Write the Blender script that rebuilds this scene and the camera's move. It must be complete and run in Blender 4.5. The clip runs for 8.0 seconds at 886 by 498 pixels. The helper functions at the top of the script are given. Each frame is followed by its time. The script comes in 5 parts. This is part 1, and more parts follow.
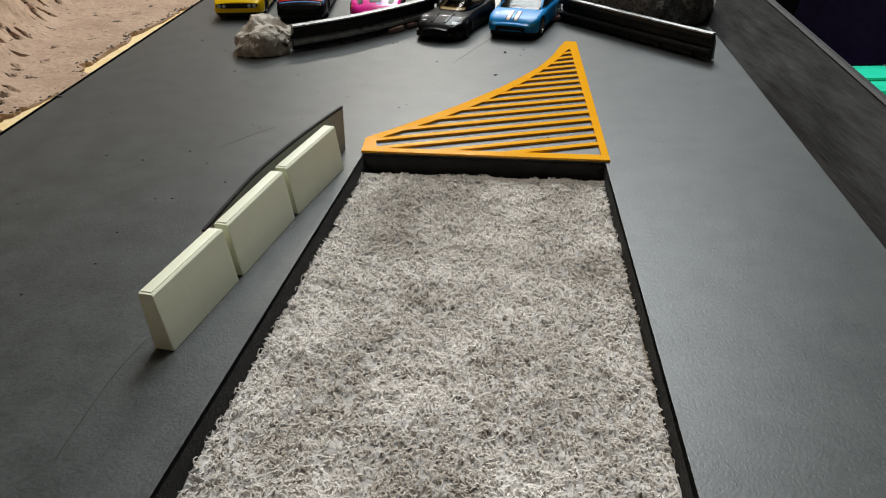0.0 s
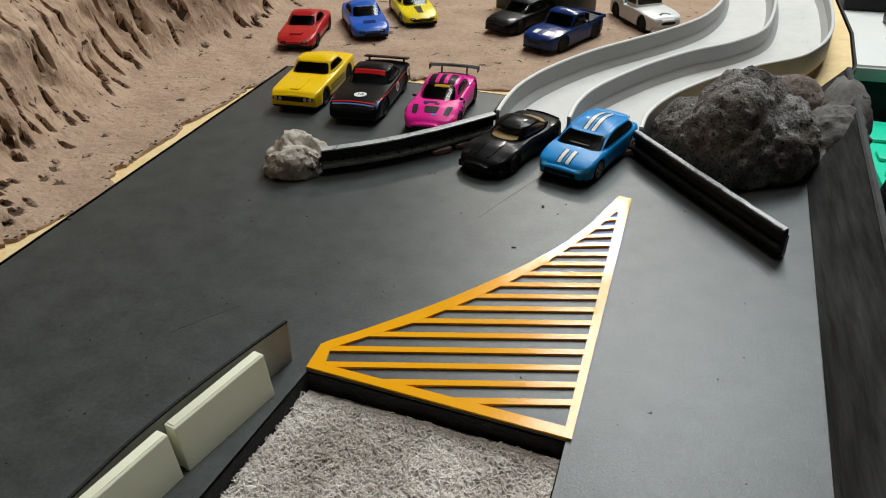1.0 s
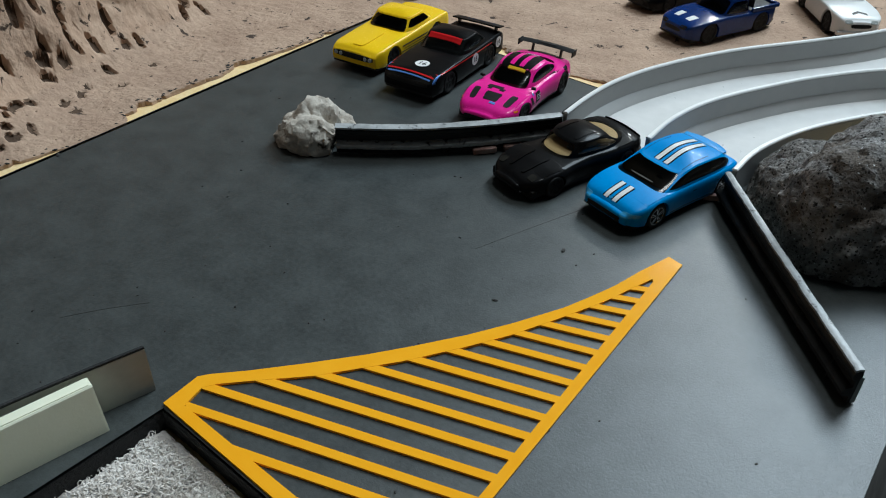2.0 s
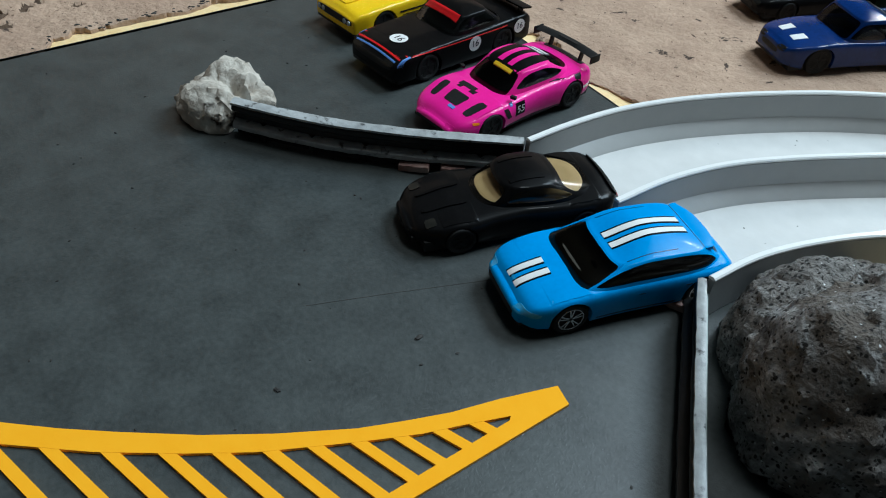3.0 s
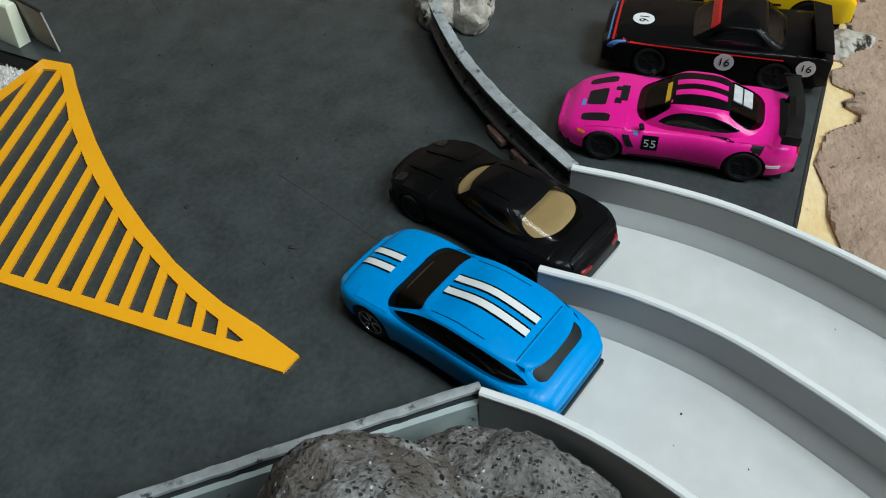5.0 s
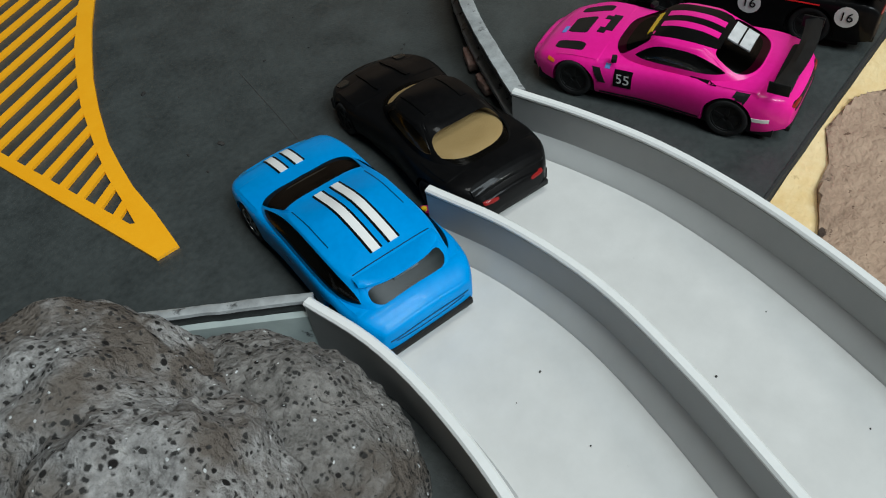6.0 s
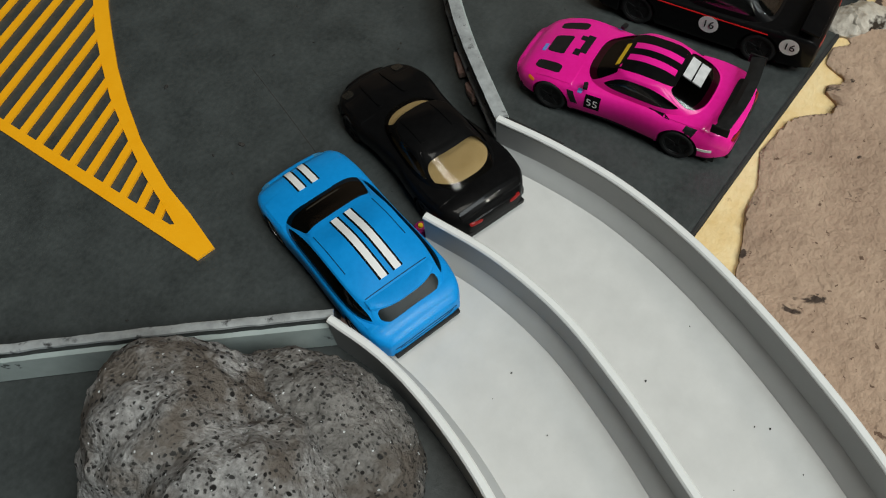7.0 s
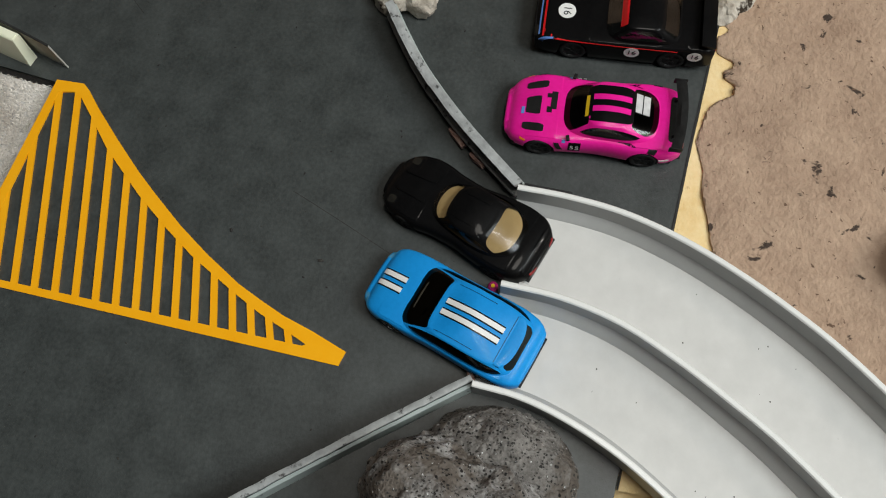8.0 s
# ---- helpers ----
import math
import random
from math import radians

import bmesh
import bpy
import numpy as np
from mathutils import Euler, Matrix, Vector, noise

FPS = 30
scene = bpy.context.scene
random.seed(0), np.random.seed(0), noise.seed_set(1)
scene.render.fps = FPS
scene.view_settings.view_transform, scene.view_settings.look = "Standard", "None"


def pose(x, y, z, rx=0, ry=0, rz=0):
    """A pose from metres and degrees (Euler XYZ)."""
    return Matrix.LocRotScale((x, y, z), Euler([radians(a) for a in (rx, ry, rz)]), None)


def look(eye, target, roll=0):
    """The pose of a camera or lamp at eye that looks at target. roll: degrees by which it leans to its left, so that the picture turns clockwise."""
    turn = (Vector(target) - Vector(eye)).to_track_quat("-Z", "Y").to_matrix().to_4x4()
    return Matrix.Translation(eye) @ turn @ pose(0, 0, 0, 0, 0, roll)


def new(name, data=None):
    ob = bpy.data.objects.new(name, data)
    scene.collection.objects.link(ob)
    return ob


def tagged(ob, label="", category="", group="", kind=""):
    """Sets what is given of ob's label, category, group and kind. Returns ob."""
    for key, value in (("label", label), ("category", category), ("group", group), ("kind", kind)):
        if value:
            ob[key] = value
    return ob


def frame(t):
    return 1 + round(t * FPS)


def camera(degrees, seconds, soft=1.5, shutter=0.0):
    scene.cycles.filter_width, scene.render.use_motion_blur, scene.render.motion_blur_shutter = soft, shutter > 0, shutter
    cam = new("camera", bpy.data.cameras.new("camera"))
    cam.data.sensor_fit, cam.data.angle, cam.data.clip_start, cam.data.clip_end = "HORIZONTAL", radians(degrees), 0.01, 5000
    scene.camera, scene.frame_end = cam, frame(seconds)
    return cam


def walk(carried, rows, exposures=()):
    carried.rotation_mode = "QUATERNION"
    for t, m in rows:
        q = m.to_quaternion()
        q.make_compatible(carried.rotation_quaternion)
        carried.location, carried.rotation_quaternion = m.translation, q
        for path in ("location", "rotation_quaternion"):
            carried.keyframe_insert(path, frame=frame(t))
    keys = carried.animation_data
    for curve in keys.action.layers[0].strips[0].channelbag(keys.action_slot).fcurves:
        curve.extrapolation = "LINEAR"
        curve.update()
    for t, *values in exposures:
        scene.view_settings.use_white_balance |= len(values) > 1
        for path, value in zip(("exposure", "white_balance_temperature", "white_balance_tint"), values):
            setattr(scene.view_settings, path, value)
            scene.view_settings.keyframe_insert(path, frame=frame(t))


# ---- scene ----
from mathutils.bvhtree import BVHTree

cam = camera(59.6, 8.0, 1.1)
PATH = [
    (0, (0.0064, 0.0086, 0.1323), (0.0004, 0.2680, -0.0184), -1.02),
    (0.5, (0.0379, 0.0575, 0.1740), (0.0095, 0.3111, 0.0163), -1.15),
    (1, (0.0773, 0.1104, 0.2029), (0.0113, 0.3547, 0.0417), -0.53),
    (1.2, (0.0990, 0.1317, 0.2169), (0.0127, 0.3656, 0.0500), -0.63),
    (1.5, (0.1180, 0.1682, 0.2274), (0.0101, 0.3891, 0.0554), 0.47),
    (1.7, (0.1264, 0.1898, 0.2167), (0.0093, 0.4028, 0.0408), 0.93),
    (2.8, (0.1423, 0.3418, 0.1732), (-0.0168, 0.5054, -0.0216), 3.67),
    (3, (0.1561, 0.3712, 0.1752), (-0.0120, 0.5203, -0.0235), 4.21),
    (3.5, (0.1757, 0.4124, 0.1804), (-0.0178, 0.5149, -0.0247), 4.75),
    (3.8, (0.1949, 0.4492, 0.1766), (-0.0174, 0.5211, -0.0228), 4.99),
    (4, (0.1974, 0.4670, 0.1941), (-0.0116, 0.5133, -0.0162), 4.68),
    (4.2, (0.1861, 0.4791, 0.1955), (-0.0213, 0.5106, -0.0189), 5.07),
    (5.3, (0.1725, 0.6053, 0.1767), (-0.0011, 0.5043, -0.0462), -7.01),
    (5.5, (0.1611, 0.6137, 0.1707), (-0.0060, 0.5037, -0.0529), -7.19),
    (5.7, (0.1579, 0.6265, 0.1619), (-0.0046, 0.5112, -0.0624), -7.44),
    (6, (0.1480, 0.6423, 0.1516), (-0.0096, 0.5176, -0.0712), -8.47),
    (6.2, (0.1457, 0.6436, 0.1497), (-0.0108, 0.5152, -0.0717), -8.70),
    (6.5, (0.1431, 0.6430, 0.1679), (-0.0009, 0.5189, -0.0642), -9.30),
    (6.7, (0.1453, 0.6422, 0.1850), (0.0094, 0.5282, -0.0570), -9.26),
    (7, (0.1384, 0.6374, 0.2138), (0.0162, 0.5416, -0.0429), -7.41),
    (7.2, (0.1367, 0.6318, 0.2314), (0.0142, 0.5399, -0.0266), -7.70),
    (7.5, (0.1269, 0.6007, 0.2608), (0.0223, 0.5347, -0.0126), -8.01),
    (7.7, (0.1256, 0.5839, 0.2815), (0.0277, 0.5350, 0.0021), -7.70),
    (8, (0.1292, 0.5600, 0.3264), (0.0352, 0.5293, 0.0432), -8.34),
]
walk(cam, [(t, look(eye, target, roll)) for t, eye, target, roll in PATH], [(0, 0.4, 6900, 10), (1, 0.14, 6900, 9), (1.7, 0.12, 6200, 5), (3, 0.3, 5700, 0), (5.5, 0.04, 6250, 3), (6, 0.0, 6350, 4), (7, -0.1, 6850, 6), (8, 0.02, 6950, 9)])

# ---- light ----
world = bpy.data.worlds.new("room_air")
scene.world = world
world.use_nodes = True
world.node_tree.nodes["Background"].inputs[0].default_value = (0.62, 0.68, 0.8, 1)
world.node_tree.nodes["Background"].inputs[1].default_value = 0.2


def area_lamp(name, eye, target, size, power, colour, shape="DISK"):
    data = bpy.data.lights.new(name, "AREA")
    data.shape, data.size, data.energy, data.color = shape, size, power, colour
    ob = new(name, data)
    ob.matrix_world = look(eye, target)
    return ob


LAMP = (1.0, 0.97, 0.93)
for lx in (-0.30, -0.13, 0.04):
    area_lamp("lamp_bulb", (lx, 2.45, 1.2), (0.0, 0.45, 0.0), 0.07, 3, LAMP)
# unseen broad light, added for the road's sheen and the main shading
area_lamp("added_sheen_light", (0.3, 2.0, 1.75), (0.1, 0.4, 0.0), 0.9, 42, (0.84, 0.93, 1.0), "SQUARE")
area_lamp("ceiling_lamp", (0.1, 0.85, 2.1), (0.1, 0.45, 0.0), 0.6, 11, (0.98, 0.97, 0.95))

# ---- materials ----
def nodes_of(name):
    m = bpy.data.materials.new(name)
    m.use_nodes = True
    t = m.node_tree
    return m, t, t.nodes["Principled BSDF"]


def surface(name, a, b, rough=0.5, scale=200.0, metal=0.0, bump=0.0, bump_scale=None, coat=0.0, spots=None, spot_scale=60.0, spot_at=(0.6, 0.66), rough_vary=0.1, stretch=(1, 1, 1), spec=0.5, distort=0.0, specks=None):
    """Two colours mixed by noise at real size, optional dark spots, grain and bump."""
    m, t, p = nodes_of(name)
    n, l = t.nodes, t.links
    tc = n.new("ShaderNodeTexCoord")
    mp = n.new("ShaderNodeMapping")
    mp.inputs["Scale"].default_value = stretch
    l.new(tc.outputs["Object"], mp.inputs[0])

    def noise_tex(s, detail=6.0, d=0.0, r=0.6):
        x = n.new("ShaderNodeTexNoise")
        x.inputs["Scale"].default_value, x.inputs["Detail"].default_value = s, detail
        x.inputs["Roughness"].default_value, x.inputs["Distortion"].default_value = r, d
        l.new(mp.outputs[0], x.inputs["Vector"])
        return x

    def mixed(fac, c1, c2):
        x = n.new("ShaderNodeMix")
        x.data_type = "RGBA"
        l.new(fac, x.inputs[0])
        for i, c in ((6, c1), (7, c2)):
            if isinstance(c, tuple):
                x.inputs[i].default_value = (*c, 1)
            else:
                l.new(c, x.inputs[i])
        return x.outputs[2]

    def ramp(src, lo, hi):
        x = n.new("ShaderNodeValToRGB")
        x.color_ramp.elements[0].position, x.color_ramp.elements[1].position = lo, hi
        l.new(src, x.inputs[0])
        return x.outputs[0]

    big, fine = noise_tex(scale * 0.12), noise_tex(scale)
    add = n.new("ShaderNodeMath")
    add.operation = "ADD"
    l.new(ramp(big.outputs["Fac"], 0.35, 0.65), add.inputs[0])
    l.new(ramp(fine.outputs["Fac"], 0.3, 0.7), add.inputs[1])
    half = n.new("ShaderNodeMath")
    half.operation = "MULTIPLY"
    half.inputs[1].default_value = 0.5
    l.new(add.outputs[0], half.inputs[0])
    colour = mixed(half.outputs[0], a, b)
    if spots:
        s = noise_tex(spot_scale, 4.0, distort)
        colour = mixed(ramp(s.outputs["Fac"], *spot_at), colour, spots)
    if specks:
        s = noise_tex(specks[1], 3.0, 0.3)
        colour = mixed(ramp(s.outputs["Fac"], *specks[2]), colour, specks[0])
    l.new(colour, p.inputs["Base Color"])
    rr = n.new("ShaderNodeMapRange")
    rr.inputs["To Min"].default_value, rr.inputs["To Max"].default_value = max(rough - rough_vary, 0.03), min(rough + rough_vary, 1)
    l.new(fine.outputs["Fac"], rr.inputs["Value"])
    l.new(rr.outputs[0], p.inputs["Roughness"])
    p.inputs["Metallic"].default_value, p.inputs["Coat Weight"].default_value = metal, coat
    p.inputs["Coat Roughness"].default_value, p.inputs["Specular IOR Level"].default_value = 0.08, spec
    if bump:
        bn = n.new("ShaderNodeBump")
        bn.inputs["Strength"].default_value, bn.inputs["Distance"].default_value = 1.0, bump
        l.new(noise_tex(bump_scale or scale * 2).outputs["Fac"], bn.inputs["Height"])
        l.new(bn.outputs[0], p.inputs["Normal"])
    return m


ROAD = surface("road_grey", (0.028, 0.032, 0.0315), (0.065, 0.073, 0.0715), 0.4, 520, bump=0.0001, bump_scale=1100, spots=(0.05, 0.05, 0.05), spot_scale=420, spot_at=(0.72, 0.8), rough_vary=0.08)
CUT = surface("cut_edge_black", (0.008, 0.008, 0.008), (0.03, 0.03, 0.03), 0.9, 500, bump=0.0006, bump_scale=600)
CARPET = surface("grey_wool", (0.36, 0.345, 0.33), (0.86, 0.82, 0.79), 0.95, 330, bump=0.001, bump_scale=420, spots=(0.2, 0.19, 0.18), spot_scale=260, spot_at=(0.58, 0.7), spec=0.1)
FIBRE = surface("wool_fibre", (0.4, 0.38, 0.36), (0.88, 0.84, 0.81), 0.95, 150, spec=0.1)
fibre_nodes = FIBRE.node_tree
isl = fibre_nodes.nodes.new("ShaderNodeNewGeometry")
tint = fibre_nodes.nodes.new("ShaderNodeValToRGB")
tint.color_ramp.elements[0].color, tint.color_ramp.elements[1].color = (0.45, 0.39, 0.33, 1), (0.98, 0.93, 0.87, 1)
clump = fibre_nodes.nodes.new("ShaderNodeTexNoise")
clump.inputs["Scale"].default_value, clump.inputs["Detail"].default_value = 40.0, 6.0
where = fibre_nodes.nodes.new("ShaderNodeTexCoord")
fibre_nodes.links.new(where.outputs["Object"], clump.inputs["Vector"])
spread = fibre_nodes.nodes.new("ShaderNodeMapRange")
spread.inputs["From Min"].default_value, spread.inputs["From Max"].default_value = 0.34, 0.66
fibre_nodes.links.new(clump.outputs["Fac"], spread.inputs["Value"])
both = fibre_nodes.nodes.new("ShaderNodeMix")
both.inputs[0].default_value = 0.62
fibre_nodes.links.new(isl.outputs["Random Per Island"], both.inputs[2])
fibre_nodes.links.new(spread.outputs[0], both.inputs[3])
fibre_nodes.links.new(both.outputs[0], tint.inputs[0])
fibre_nodes.links.new(tint.outputs[0], fibre_nodes.nodes["Principled BSDF"].inputs["Base Color"])
ORANGE = surface("orange_paint", (0.94, 0.4, 0.01), (0.98, 0.46, 0.018), 0.14, 150, bump=0.00004, bump_scale=500, rough_vary=0.05, spec=0.35)
CREAM = surface("cream_plastic", (0.83, 0.84, 0.64), (0.88, 0.89, 0.7), 0.45, 120, bump=0.00004, bump_scale=900)
PLATE = surface("grey_card", (0.36, 0.36, 0.33), (0.46, 0.46, 0.42), 0.8, 200, spec=0.1)
SAND = surface("pink_sand", (0.34, 0.23, 0.165), (0.51, 0.365, 0.265), 0.95, 260, bump=0.0012, bump_scale=420, spots=(0.07, 0.05, 0.04), spot_scale=75, spot_at=(0.635, 0.67), spec=0.15, distort=0.5, specks=((0.16, 0.1, 0.07), 300, (0.66, 0.7)))
CLIFF = surface("cliff_plaster", (0.34, 0.22, 0.15), (0.56, 0.4, 0.29), 0.95, 220, bump=0.0012, bump_scale=340, spots=(0.05, 0.034, 0.024), spot_scale=80, spot_at=(0.635, 0.68), stretch=(0.8, 1.0, 0.8), spec=0.12, distort=0.9, specks=((0.07, 0.048, 0.036), 210, (0.63, 0.69)))
# dark tone for the cliff's gouges: their shade is put into the colour
GOUGE_SHADE = surface("gouge_shade_brown", (0.05, 0.034, 0.024), (0.15, 0.1, 0.07), 0.95, 300, bump=0.001, bump_scale=500, spec=0.1)
FOAM = surface("tan_foam", (0.76, 0.52, 0.22), (0.9, 0.72, 0.42), 0.85, 240, bump=0.0004, bump_scale=700, spots=(0.5, 0.32, 0.14), spot_scale=170, spot_at=(0.66, 0.74))
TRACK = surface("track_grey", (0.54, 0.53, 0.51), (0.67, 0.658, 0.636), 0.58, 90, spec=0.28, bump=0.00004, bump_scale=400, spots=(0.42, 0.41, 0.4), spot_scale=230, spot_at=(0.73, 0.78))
# darker copies of the lane plastic: shade on kerbs and walls is painted in
TRACK_KERB_SHADED = surface("track_kerb_shaded_grey", (0.4, 0.4, 0.392), (0.46, 0.46, 0.452), 0.45, 110, bump=0.00004, bump_scale=400)
TRACK_SIDE_SHADED = surface("track_wall_shaded_grey", (0.33, 0.33, 0.325), (0.39, 0.39, 0.38), 0.42, 120, bump=0.00004, bump_scale=400)


def pumice(name, dark, light, brown, pore_scale=360.0):
    """Porous stone: mottled grey, brown patches, chalky chips and round pores of many sizes."""
    m = surface(name, dark, light, 0.92, 640, bump=0.002, bump_scale=620, spots=brown, spot_scale=45, spot_at=(0.48, 0.6), spec=0.12)
    t = m.node_tree
    n, l, p = t.nodes, t.links, t.nodes["Principled BSDF"]
    tc = n.new("ShaderNodeTexCoord")
    under = p.inputs["Base Color"].links[0].from_socket
    for scale, edge, colour, soft in ((pore_scale * 0.55, 0.085, (0.02, 0.018, 0.017), 0.06), (pore_scale * 0.95, 0.12, (0.02, 0.018, 0.017), 0.07), (pore_scale * 2.2, 0.27, (0.045, 0.043, 0.041), 0.22), (pore_scale * 1.3, 0.09, (0.66, 0.67, 0.67), 0.06)):
        v = n.new("ShaderNodeTexVoronoi")
        v.inputs["Scale"].default_value = scale
        warp = n.new("ShaderNodeTexNoise")
        warp.inputs["Scale"].default_value = scale * 0.8
        add = n.new("ShaderNodeMixRGB")
        add.blend_type = "ADD"
        add.inputs[0].default_value = 0.0016
        l.new(tc.outputs["Object"], add.inputs[1])
        l.new(tc.outputs["Object"], warp.inputs["Vector"])
        l.new(warp.outputs["Color"], add.inputs[2])
        l.new(add.outputs[0], v.inputs["Vector"])
        size = n.new("ShaderNodeSeparateColor")
        l.new(v.outputs["Color"], size.inputs[0])
        lim = n.new("ShaderNodeMath")
        lim.operation = "MULTIPLY"
        lim.inputs[1].default_value = edge * 2.2
        l.new(size.outputs[0], lim.inputs[0])
        less = n.new("ShaderNodeMapRange")
        l.new(v.outputs["Distance"], less.inputs["Value"])
        sub = n.new("ShaderNodeMath")
        sub.operation = "SUBTRACT"
        sub.inputs[1].default_value = soft
        l.new(lim.outputs[0], sub.inputs[0])
        l.new(sub.outputs[0], less.inputs["From Min"])
        l.new(lim.outputs[0], less.inputs["From Max"])
        less.inputs["To Min"].default_value, less.inputs["To Max"].default_value = 1.0, 0.0
        mix = n.new("ShaderNodeMix")
        mix.data_type = "RGBA"
        l.new(less.outputs[0], mix.inputs[0])
        l.new(under, mix.inputs[6])
        mix.inputs[7].default_value = (*colour, 1)
        under = mix.outputs[2]
    l.new(under, p.inputs["Base Color"])
    return m


STONE = pumice("pumice", (0.05, 0.045, 0.041), (0.55, 0.535, 0.52), (0.15, 0.128, 0.11))
STONE_REAR = pumice("brown_pumice", (0.08, 0.074, 0.068), (0.34, 0.32, 0.3), (0.13, 0.11, 0.094))
PLASTER = surface("grey_plaster", (0.11, 0.105, 0.1), (0.24, 0.23, 0.22), 0.95, 260, bump=0.0009, bump_scale=400, spots=(0.05, 0.045, 0.04), spot_scale=120, spot_at=(0.62, 0.68), spec=0.1)
STONE_BROWN = surface("brown_stone", (0.1, 0.075, 0.06), (0.3, 0.25, 0.22), 0.95, 300, bump=0.001, bump_scale=420, spots=(0.02, 0.015, 0.012), spot_scale=200, spot_at=(0.6, 0.66), spec=0.2)
BONE = surface("white_stone", (0.27, 0.225, 0.18), (0.7, 0.65, 0.57), 0.9, 230, bump=0.001, bump_scale=380, spots=(0.04, 0.03, 0.022), spot_scale=70, spot_at=(0.57, 0.63), spec=0.15)
RAIL = surface("rail_black", (0.008, 0.0085, 0.0085), (0.026, 0.027, 0.027), 0.38, 220, bump=0.0002, bump_scale=320, spec=0.25)
RAIL_TOP = surface("rail_worn_grey", (0.2, 0.205, 0.205), (0.52, 0.54, 0.54), 0.4, 240, bump=0.0003, bump_scale=420, spots=(0.05, 0.05, 0.05), spot_scale=220, spot_at=(0.6, 0.68))
# rear of the rails: lighter than the front, light from behind put into the colour
RAIL_BACK_LIT = surface("rail_back_lit_grey", (0.26, 0.3, 0.29), (0.4, 0.45, 0.43), 0.5, 160, bump=0.0001, bump_scale=300, spots=(0.04, 0.045, 0.045), spot_scale=120, spot_at=(0.66, 0.7))
RUST = surface("rusty_scrap", (0.2, 0.06, 0.045), (0.5, 0.4, 0.35), 0.8, 260, bump=0.0004)
WALL_WOOD = surface("dark_stained_board", (0.008, 0.008, 0.008), (0.085, 0.085, 0.082), 0.75, 190, bump=0.0006, bump_scale=220, stretch=(1, 0.1, 1.0), spec=0.06)
EDGE = surface("worn_board_edge", (0.01, 0.01, 0.01), (0.05, 0.052, 0.052), 0.6, 500, spec=0.2)
GRIT = surface("grit_black", (0.01, 0.01, 0.01), (0.05, 0.045, 0.04), 0.8, 900)


def paint(name, a, b, rough=0.3, coat=0.15, metal=0.0, spec=0.25):
    return surface(name, a, b, rough, 600, metal, coat=coat, spec=spec, rough_vary=0.05, bump=0.00001, bump_scale=1500)


BLUE = paint("blue_paint", (0.0, 0.235, 0.62), (0.004, 0.295, 0.73), rough=0.4, coat=0.08, spec=0.18)
BLACK = paint("black_paint", (0.003, 0.003, 0.0032), (0.006, 0.0058, 0.006), 0.4, 0.14, spec=0.05)
PINK = paint("pink_paint", (0.78, 0.009, 0.26), (0.86, 0.017, 0.33), 0.3)
YELLOW = paint("yellow_paint", (0.86, 0.53, 0.005), (0.94, 0.61, 0.01), 0.26)
RED = paint("red_paint", (0.4, 0.012, 0.012), (0.52, 0.02, 0.02), 0.3)
NAVY = paint("navy_paint", (0.004, 0.02, 0.1), (0.008, 0.035, 0.17), 0.2)
COBALT = paint("cobalt_paint", (0.012, 0.085, 0.42), (0.02, 0.12, 0.55), 0.25)
WHITE = paint("white_paint", (0.76, 0.76, 0.74), (0.82, 0.82, 0.8), 0.3)
SILVER = paint("silver_trim", (0.5, 0.5, 0.5), (0.62, 0.62, 0.62), 0.25, 0.0, 0.9)
LIVERY_RED = paint("livery_red", (0.6, 0.01, 0.015), (0.7, 0.02, 0.02), 0.3)
LIVERY_BLUE = paint("livery_blue", (0.1, 0.25, 0.65), (0.16, 0.32, 0.72), 0.3)
LIVERY_YELLOW = paint("livery_yellow", (0.85, 0.55, 0.02), (0.9, 0.6, 0.03), 0.3)
LAMP_ORANGE = paint("indicator_orange", (0.8, 0.2, 0.01), (0.85, 0.25, 0.01), 0.3)
GLASS = paint("smoked_window", (0.01, 0.01, 0.009), (0.024, 0.022, 0.018), 0.24, 0.0, spec=0.2)
CLEAR = paint("pale_window", (0.3, 0.33, 0.32), (0.55, 0.58, 0.56), 0.12, 0.8)
RUBBER = surface("tyre_black", (0.01, 0.01, 0.01), (0.022, 0.022, 0.022), 0.7, 800, spec=0.15)
CHASSIS = surface("chassis_black", (0.008, 0.008, 0.008), (0.02, 0.02, 0.02), 0.45, 500, spec=0.15)
TEAL = surface("teal_load", (0.01, 0.12, 0.14), (0.02, 0.2, 0.22), 0.5, 300)
PALE_DARK = surface("rear_glass_streaked", (0.05, 0.065, 0.065), (0.3, 0.34, 0.34), 0.34, 300, spec=0.25, stretch=(1, 0.4, 1))
PALE_SILVER = surface("silver_sticker", (0.42, 0.42, 0.42), (0.72, 0.72, 0.72), 0.3, 300, spec=0.3)
LEMON = paint("lemon_paint", (0.8, 0.62, 0.005), (0.88, 0.7, 0.01), 0.28)
LEAF = surface("green_plastic", (0.03, 0.3, 0.06), (0.05, 0.42, 0.1), 0.45, 200)
LEAF_DARK = surface("dark_green_plastic", (0.008, 0.02, 0.014), (0.02, 0.045, 0.03), 0.4, 200)


# ---- mesh helpers ----
def part(name, bm, material, parent=None, label="", smooth=True, at=None):
    me = bpy.data.meshes.new(name)
    bmesh.ops.recalc_face_normals(bm, faces=bm.faces)
    bm.to_mesh(me)
    bm.free()
    me.materials.append(material)
    for f in me.polygons:
        f.use_smooth = smooth
    ob = new(name, me)
    if smooth:
        me.set_sharp_from_angle(angle=radians(38))
    if parent:
        ob.parent = parent
    if at is not None:
        ob.matrix_basis = at
    if label:
        ob["label"] = label
    return ob


